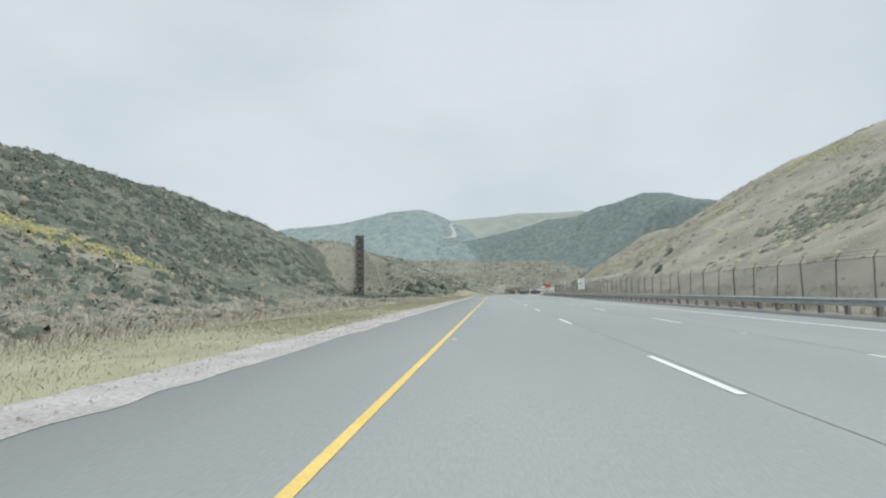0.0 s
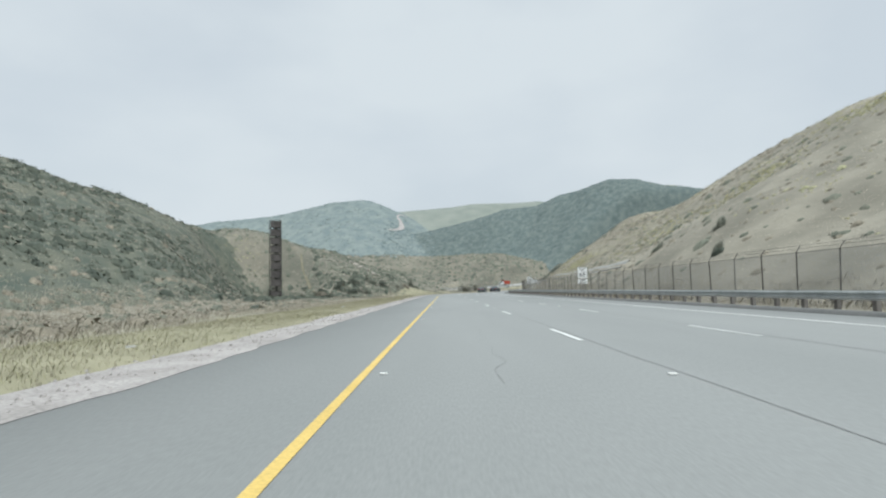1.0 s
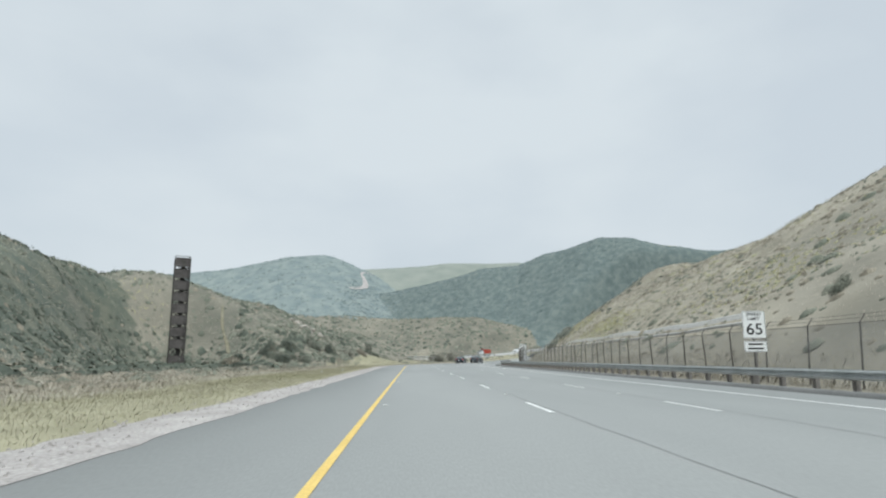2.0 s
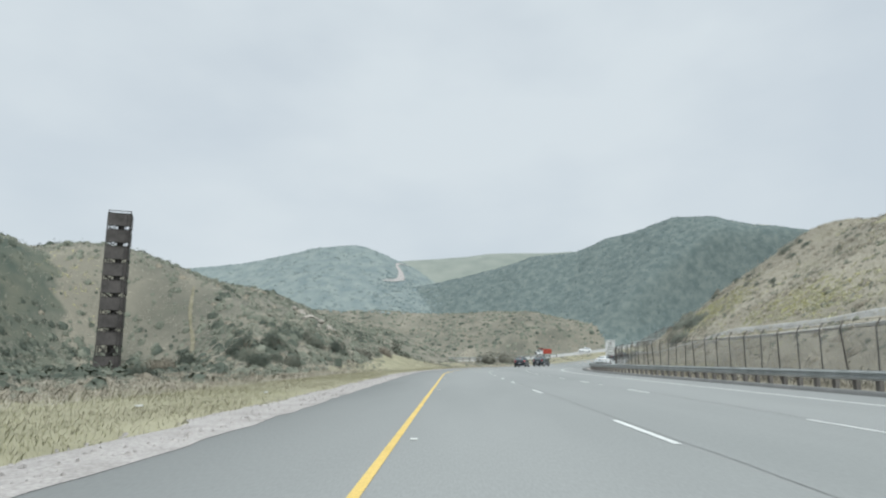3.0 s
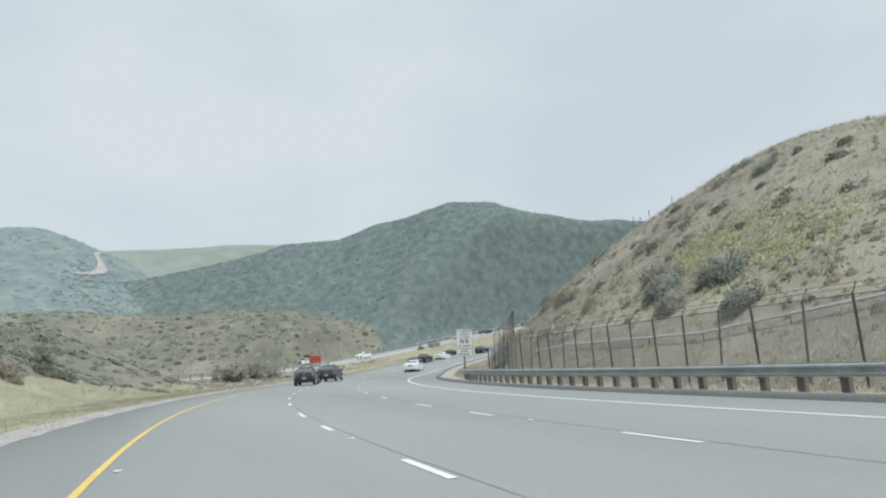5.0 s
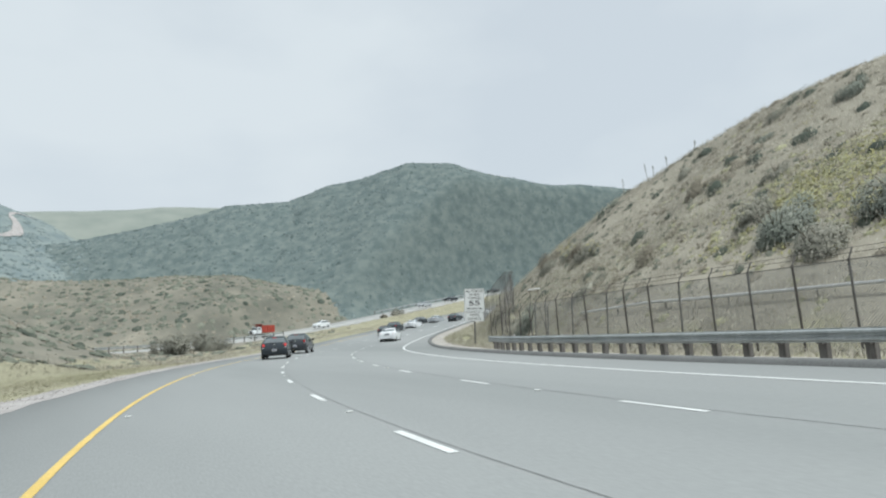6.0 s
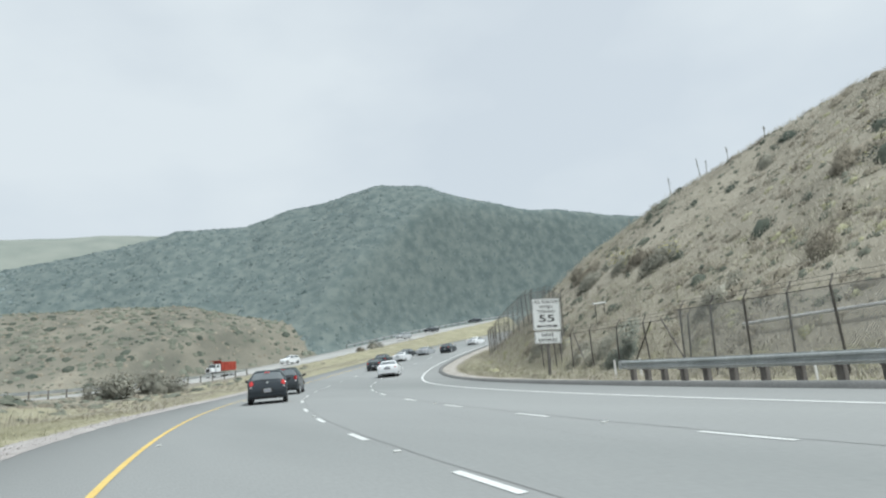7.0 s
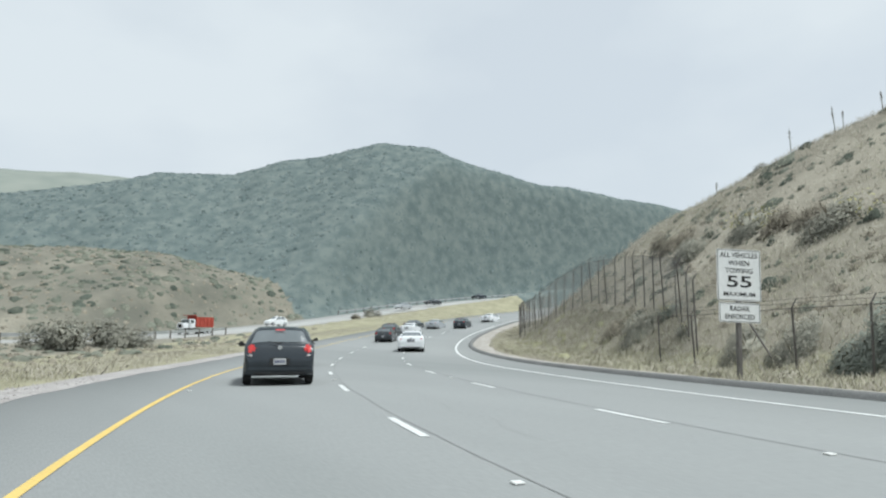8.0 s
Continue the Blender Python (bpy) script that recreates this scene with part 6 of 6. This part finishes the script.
for i, (x, y, h, ln) in enumerate(((50.5, 207.5, 1.4, .03), (47.5, 200.0, 1.9, -.02), (48.5, 197.5, 1.9, -.16), (49.0, 197.2, 1.5, .04), (48.0, 194.5, 1.3, .0), (48.5, 191.5, 1.0, .1))):
    yucca_stalk(x, y, h, ln, 500 + i)

# ---- litter and odds and ends ----
M_LITTER = material("sun_bleached_scrap", [(0.55, 0.55, 0.54), (0.68, 0.68, 0.67)], 5, 0.7)
for i, (a, o, s) in enumerate(((20.6, -5.5, .14), (26, -6.6, .12), (31, -7.4, .15), (38, -6.1, .1), (52.3, -4.9, .1), (66, -6.6, .11), (112, -7.2, .1), (118, -6.2, .09), (121, -5.0, .08))):
    bm = bmesh.new()
    r = random.Random(600 + i)
    box(bm, s * 1.6, s, s * .35, None, s * .1)
    for v in bm.verts:
        v.co += Vector((r.uniform(-.2, .2), r.uniform(-.2, .2), r.uniform(-.12, .12))) * s
    ob = part("litter", bm, M_LITTER)
    ob.matrix_world = on_ground(a, o, turn=r.uniform(0, 3)) @ Matrix.Translation((0, 0, s * .18 + (.15 if o < -5.6 else .08)))
    tagged(ob, "scrap of pale litter in the verge", "litter", "litter on the verge")
bm = bmesh.new()
for i in range(4):
    rod(bm, (0, 0, .03 + .02 * i), (random.Random(i).uniform(.2, .5), random.Random(i + 9).uniform(-.5, .5), .04), .02, .008, 5)
rod(bm, (-.3, -.9, .03), (.2, .9, .05), .03, .012, 6)
ob = part("fallen_branch", bm, M_DRY)
ob.matrix_world = on_ground(20.6, -4.9, turn=1.2) @ Matrix.Translation((0, 0, .13))
tagged(ob, "dead branch lying on the gravel strip", "branch")
bm = bmesh.new()
box(bm, .12, .75, .03, None, .01)
ob = part("tyre_shred", bm, M_RUBBER)
ob.matrix_world = on_ground(52.6, -4.5, turn=.9) @ Matrix.Translation((0, 0, .14))
tagged(ob, "dark strip of tyre on the gravel", "litter")
M_BOXGREEN = material("dull_green_cabinet", [(0.10, 0.12, 0.10), (0.14, 0.16, 0.13)], 3, 0.6)
ob = new("utility_cabinet")
ob.matrix_world = on_ground(168.6, -15.5, sink=.05)
tagged(ob, "dull grey-green utility cabinet in the verge", "cabinet")
bm = bmesh.new()
box(bm, .8, .5, 1.0, pose(0, 0, .55), .03)
part("body", bm, M_BOXGREEN, ob)
bm = bmesh.new()
box(bm, .7, .02, .8, pose(0, -.255, .55), .008)
part("door", bm, M_BOXGREEN, ob)
# a broken length of white pipe, leaning braces and marker stakes beside the fence
t = new("broken_pipe")
t.matrix_world = on_ground(203.5, 20.6, turn=radians(35))
tagged(t, "short broken length of white pipe on stakes", "pipe")
bm = bmesh.new()
rod(bm, (-.7, 0, 1.15), (.7, 0, 1.25), .05, sides=8)
part("pipe_run", bm, M_LITTER, t)
for x in (-.5, .5):
    bm = bmesh.new()
    rod(bm, (x, 0, -.3), (x, 0, 1.2), .025, sides=6)
    part("stake", bm, M_FPOST, t)
for a, o, r in ((198.5, 17.3, 1.0), (191.0, 17.4, -1.2), (188.6, 17.5, .9)):
    bm = bmesh.new()
    rod(bm, (0, -.9 * r, -.1), (0, .7 * r, 1.9), .03, sides=8)
    box(bm, .14, .14, .03, pose(0, -.9 * r, 0), .006)
    ob = part("fence_brace", bm, M_FPOST)
    ob.matrix_world = on_ground(a, o)
    tagged(ob, "rusty pipe brace leaning against the broken fence", "brace", "fence braces")
for a, o in ((187.8, 15.4), (189.6, 15.2), (178.0, 14.6), (171.5, 14.7)):
    t = new("marker_stake")
    t.matrix_world = on_ground(a, o)
    tagged(t, "short white marker stake in the dry grass", "marker post", "marker stakes")
    bm = bmesh.new()
    box(bm, .09, .02, .9, pose(0, 0, .3), .006)
    part("stake", bm, M_LITTER, t)
    bm = bmesh.new()
    box(bm, .07, .006, .1, pose(0, -.014, .66), .002)
    part("reflector", bm, M_LENSW, t)
# a white water pipe along the foot of the slope
t = new("pipe")
t.matrix_world = on_ground(165, 19.2)
tagged(t, "white pipe on short supports along the slope", "pipe")
inv = t.matrix_world.inverted()
bm = bmesh.new()
pts = []
for a_ in np.arange(154, 187, 1.5):
    p = on_ground(float(a_), float(np.interp(a_, [154, 163, 178, 187], [20.6, 19.2, 19.1, 18.7]))).translation
    pts.append(inv @ (p + Vector((0, 0, .32))))
for p, q in zip(pts[:-1], pts[1:]):
    rod(bm, p, q, .06, sides=8)
part("pipe_run", bm, M_LITTER, t)
for p in pts[::3]:
    bm = bmesh.new()
    rod(bm, p + Vector((0, 0, -.6)), p, .03, sides=6)
    part("support", bm, M_POST, t)
# a concrete drain along the slope above the fence
M_DRAIN = material("pale_concrete", [(0.36, 0.355, 0.34), (0.46, 0.455, 0.435)], 0.8, 0.9, bump=.004, bump_scale=20, fine=(8, 0.18))
aa = np.arange(104, 155, 1.0)
w_d = wobble(77, 0.25, 6.0)
v = []
for a_ in aa:
    c_ = float(np.interp(a_, [104, 125, 149, 155], [22.6, 22.0, 21.8, 20.6])) + w_d(a_, 0)
    for o_, up_ in ((-.62, -.15), (-.6, .12), (-.48, .12), (-.2, -.08), (.2, -.08), (.5, .16), (.62, .16), (.66, -.15)):
        p_, _ = along(float(a_), c_ + o_)
        v.append((p_.x, p_.y, height(p_.x, p_.y) + up_ + .05))
f = np.array([(i * 8 + j, i * 8 + j + 1, (i + 1) * 8 + j + 1, (i + 1) * 8 + j) for i in range(len(aa) - 1) for j in range(7)])
tagged(new("drain", raw_mesh("drain", np.array(v), f, M_DRAIN, False)), "pale concrete drainage channel along the dry slope", "drain", kind="structure")

# ---- a pale dirt track up the far ridge ----
def track(pts, name, label, mat):
    """A worn track: (x, y, width) points, laid on the land."""
    p = smooth_rows(np.array(pts, float), 16, False)
    d = np.gradient(p[:, :2], axis=0)
    d /= np.hypot(d[:, 0], d[:, 1])[:, None]
    rag = np.random.RandomState(9).uniform(0.75, 1.25, (len(p), 2))
    v = []
    for (x, y, wide), (dx, dy), rg in zip(p, d, rag):
        for o in (-.5 * rg[0], -.17, .17, .5 * rg[1]):
            v.append((x + o * wide * dy, y - o * wide * dx))
    v = np.array(v)
    v = np.c_[v, ground_z(v[:, 0], v[:, 1]) + 0.22]
    f = np.array([(4 * i + j, 4 * i + j + 1, 4 * i + j + 5, 4 * i + j + 4) for i in range(len(p) - 1) for j in range(3)])
    return tagged(new(name, raw_mesh(name, v, f, mat)), label, "track", kind="structure")


track([(-20.0, 374, 0.8), (-23.0, 368, 1.0), (-24.5, 362, 1.4), (-22.5, 355, 2.0), (-21.5, 348, 2.6), (-24.0, 343, 1.6), (-28.0, 340, 0.9)], "dirt_track", "pale bare dirt track on the far ridge", M_GRAVEL)
rm = np.random.RandomState(13)
shrubs("mustard_flowers", "patch of yellow flowers high on the green hill", M_MUSTARD, 101.6 + rm.normal(0, 2.4, 24), 303.0 + rm.normal(0, 0.5, 24), rm.uniform(0.25, 0.5, 24), 12, 216, leaf=0.2)

# ---- a worn path and bare rocks on the grassy hill ----
M_TRODDEN = material("trodden_grass", [(0.15, 0.145, 0.095), (0.20, 0.185, 0.13), (0.25, 0.23, 0.17)], 0.8, 0.95, bump=0.02, bump_scale=9, fine=(6, 0.25))
track([(-36.2, 183.5, 0.25), (-35.2, 180.5, 0.45), (-34.2, 178.6, 0.3), (-33.0, 176.6, 0.5), (-31.2, 172.6, 0.35), (-29.0, 168.2, 0.4)], "footpath", "narrow worn path down the grassy hill", M_TRODDEN)
M_ROCK = material("weathered_rock", [(0.24, 0.22, 0.19), (0.33, 0.305, 0.27), (0.40, 0.375, 0.335)], 1.4, 0.9, bump=.02, bump_scale=8, fine=(6, 0.2))


def rock(x, y, size, seed):
    """A split, angular stone half sunk in the slope."""
    rnd = np.random.RandomState(seed)
    bm = bmesh.new()
    bmesh.ops.create_icosphere(bm, subdivisions=2, radius=1.0)
    cuts = [(Vector(rnd.normal(0, 1, 3)).normalized(), rnd.uniform(0.45, 0.8)) for _ in range(7)]
    for v in bm.verts:
        for n, d in cuts:
            over = v.co.dot(n) - d
            if over > 0:
                v.co -= n * over
    bm.transform(Matrix.Rotation(rnd.uniform(0, 6), 4, "Z") @ Matrix.Diagonal((size * 1.5, size, size * 0.8, 1)))
    ob = part("rock", bm, M_ROCK)
    ob.location = (x, y, height(x, y) + size * 0.12)
    tagged(ob, "pale angular rock in the dry grass", "rock", "rocks on the hill")


for i, (x, y, size) in enumerate(((-26.0, 197.8, .55), (-24.6, 196.8, .7), (-24.0, 196.0, .5), (-22.6, 195.0, .75), (-21.8, 195.4, .45), (-21.0, 194.6, .7), (-19.8, 193.2, .5), (-19.2, 192.4, .65), (-18.4, 192.8, .4), (-23.2, 193.8, .4), (-20.6, 192.0, .45))):
    rock(x, y, size, 700 + i)
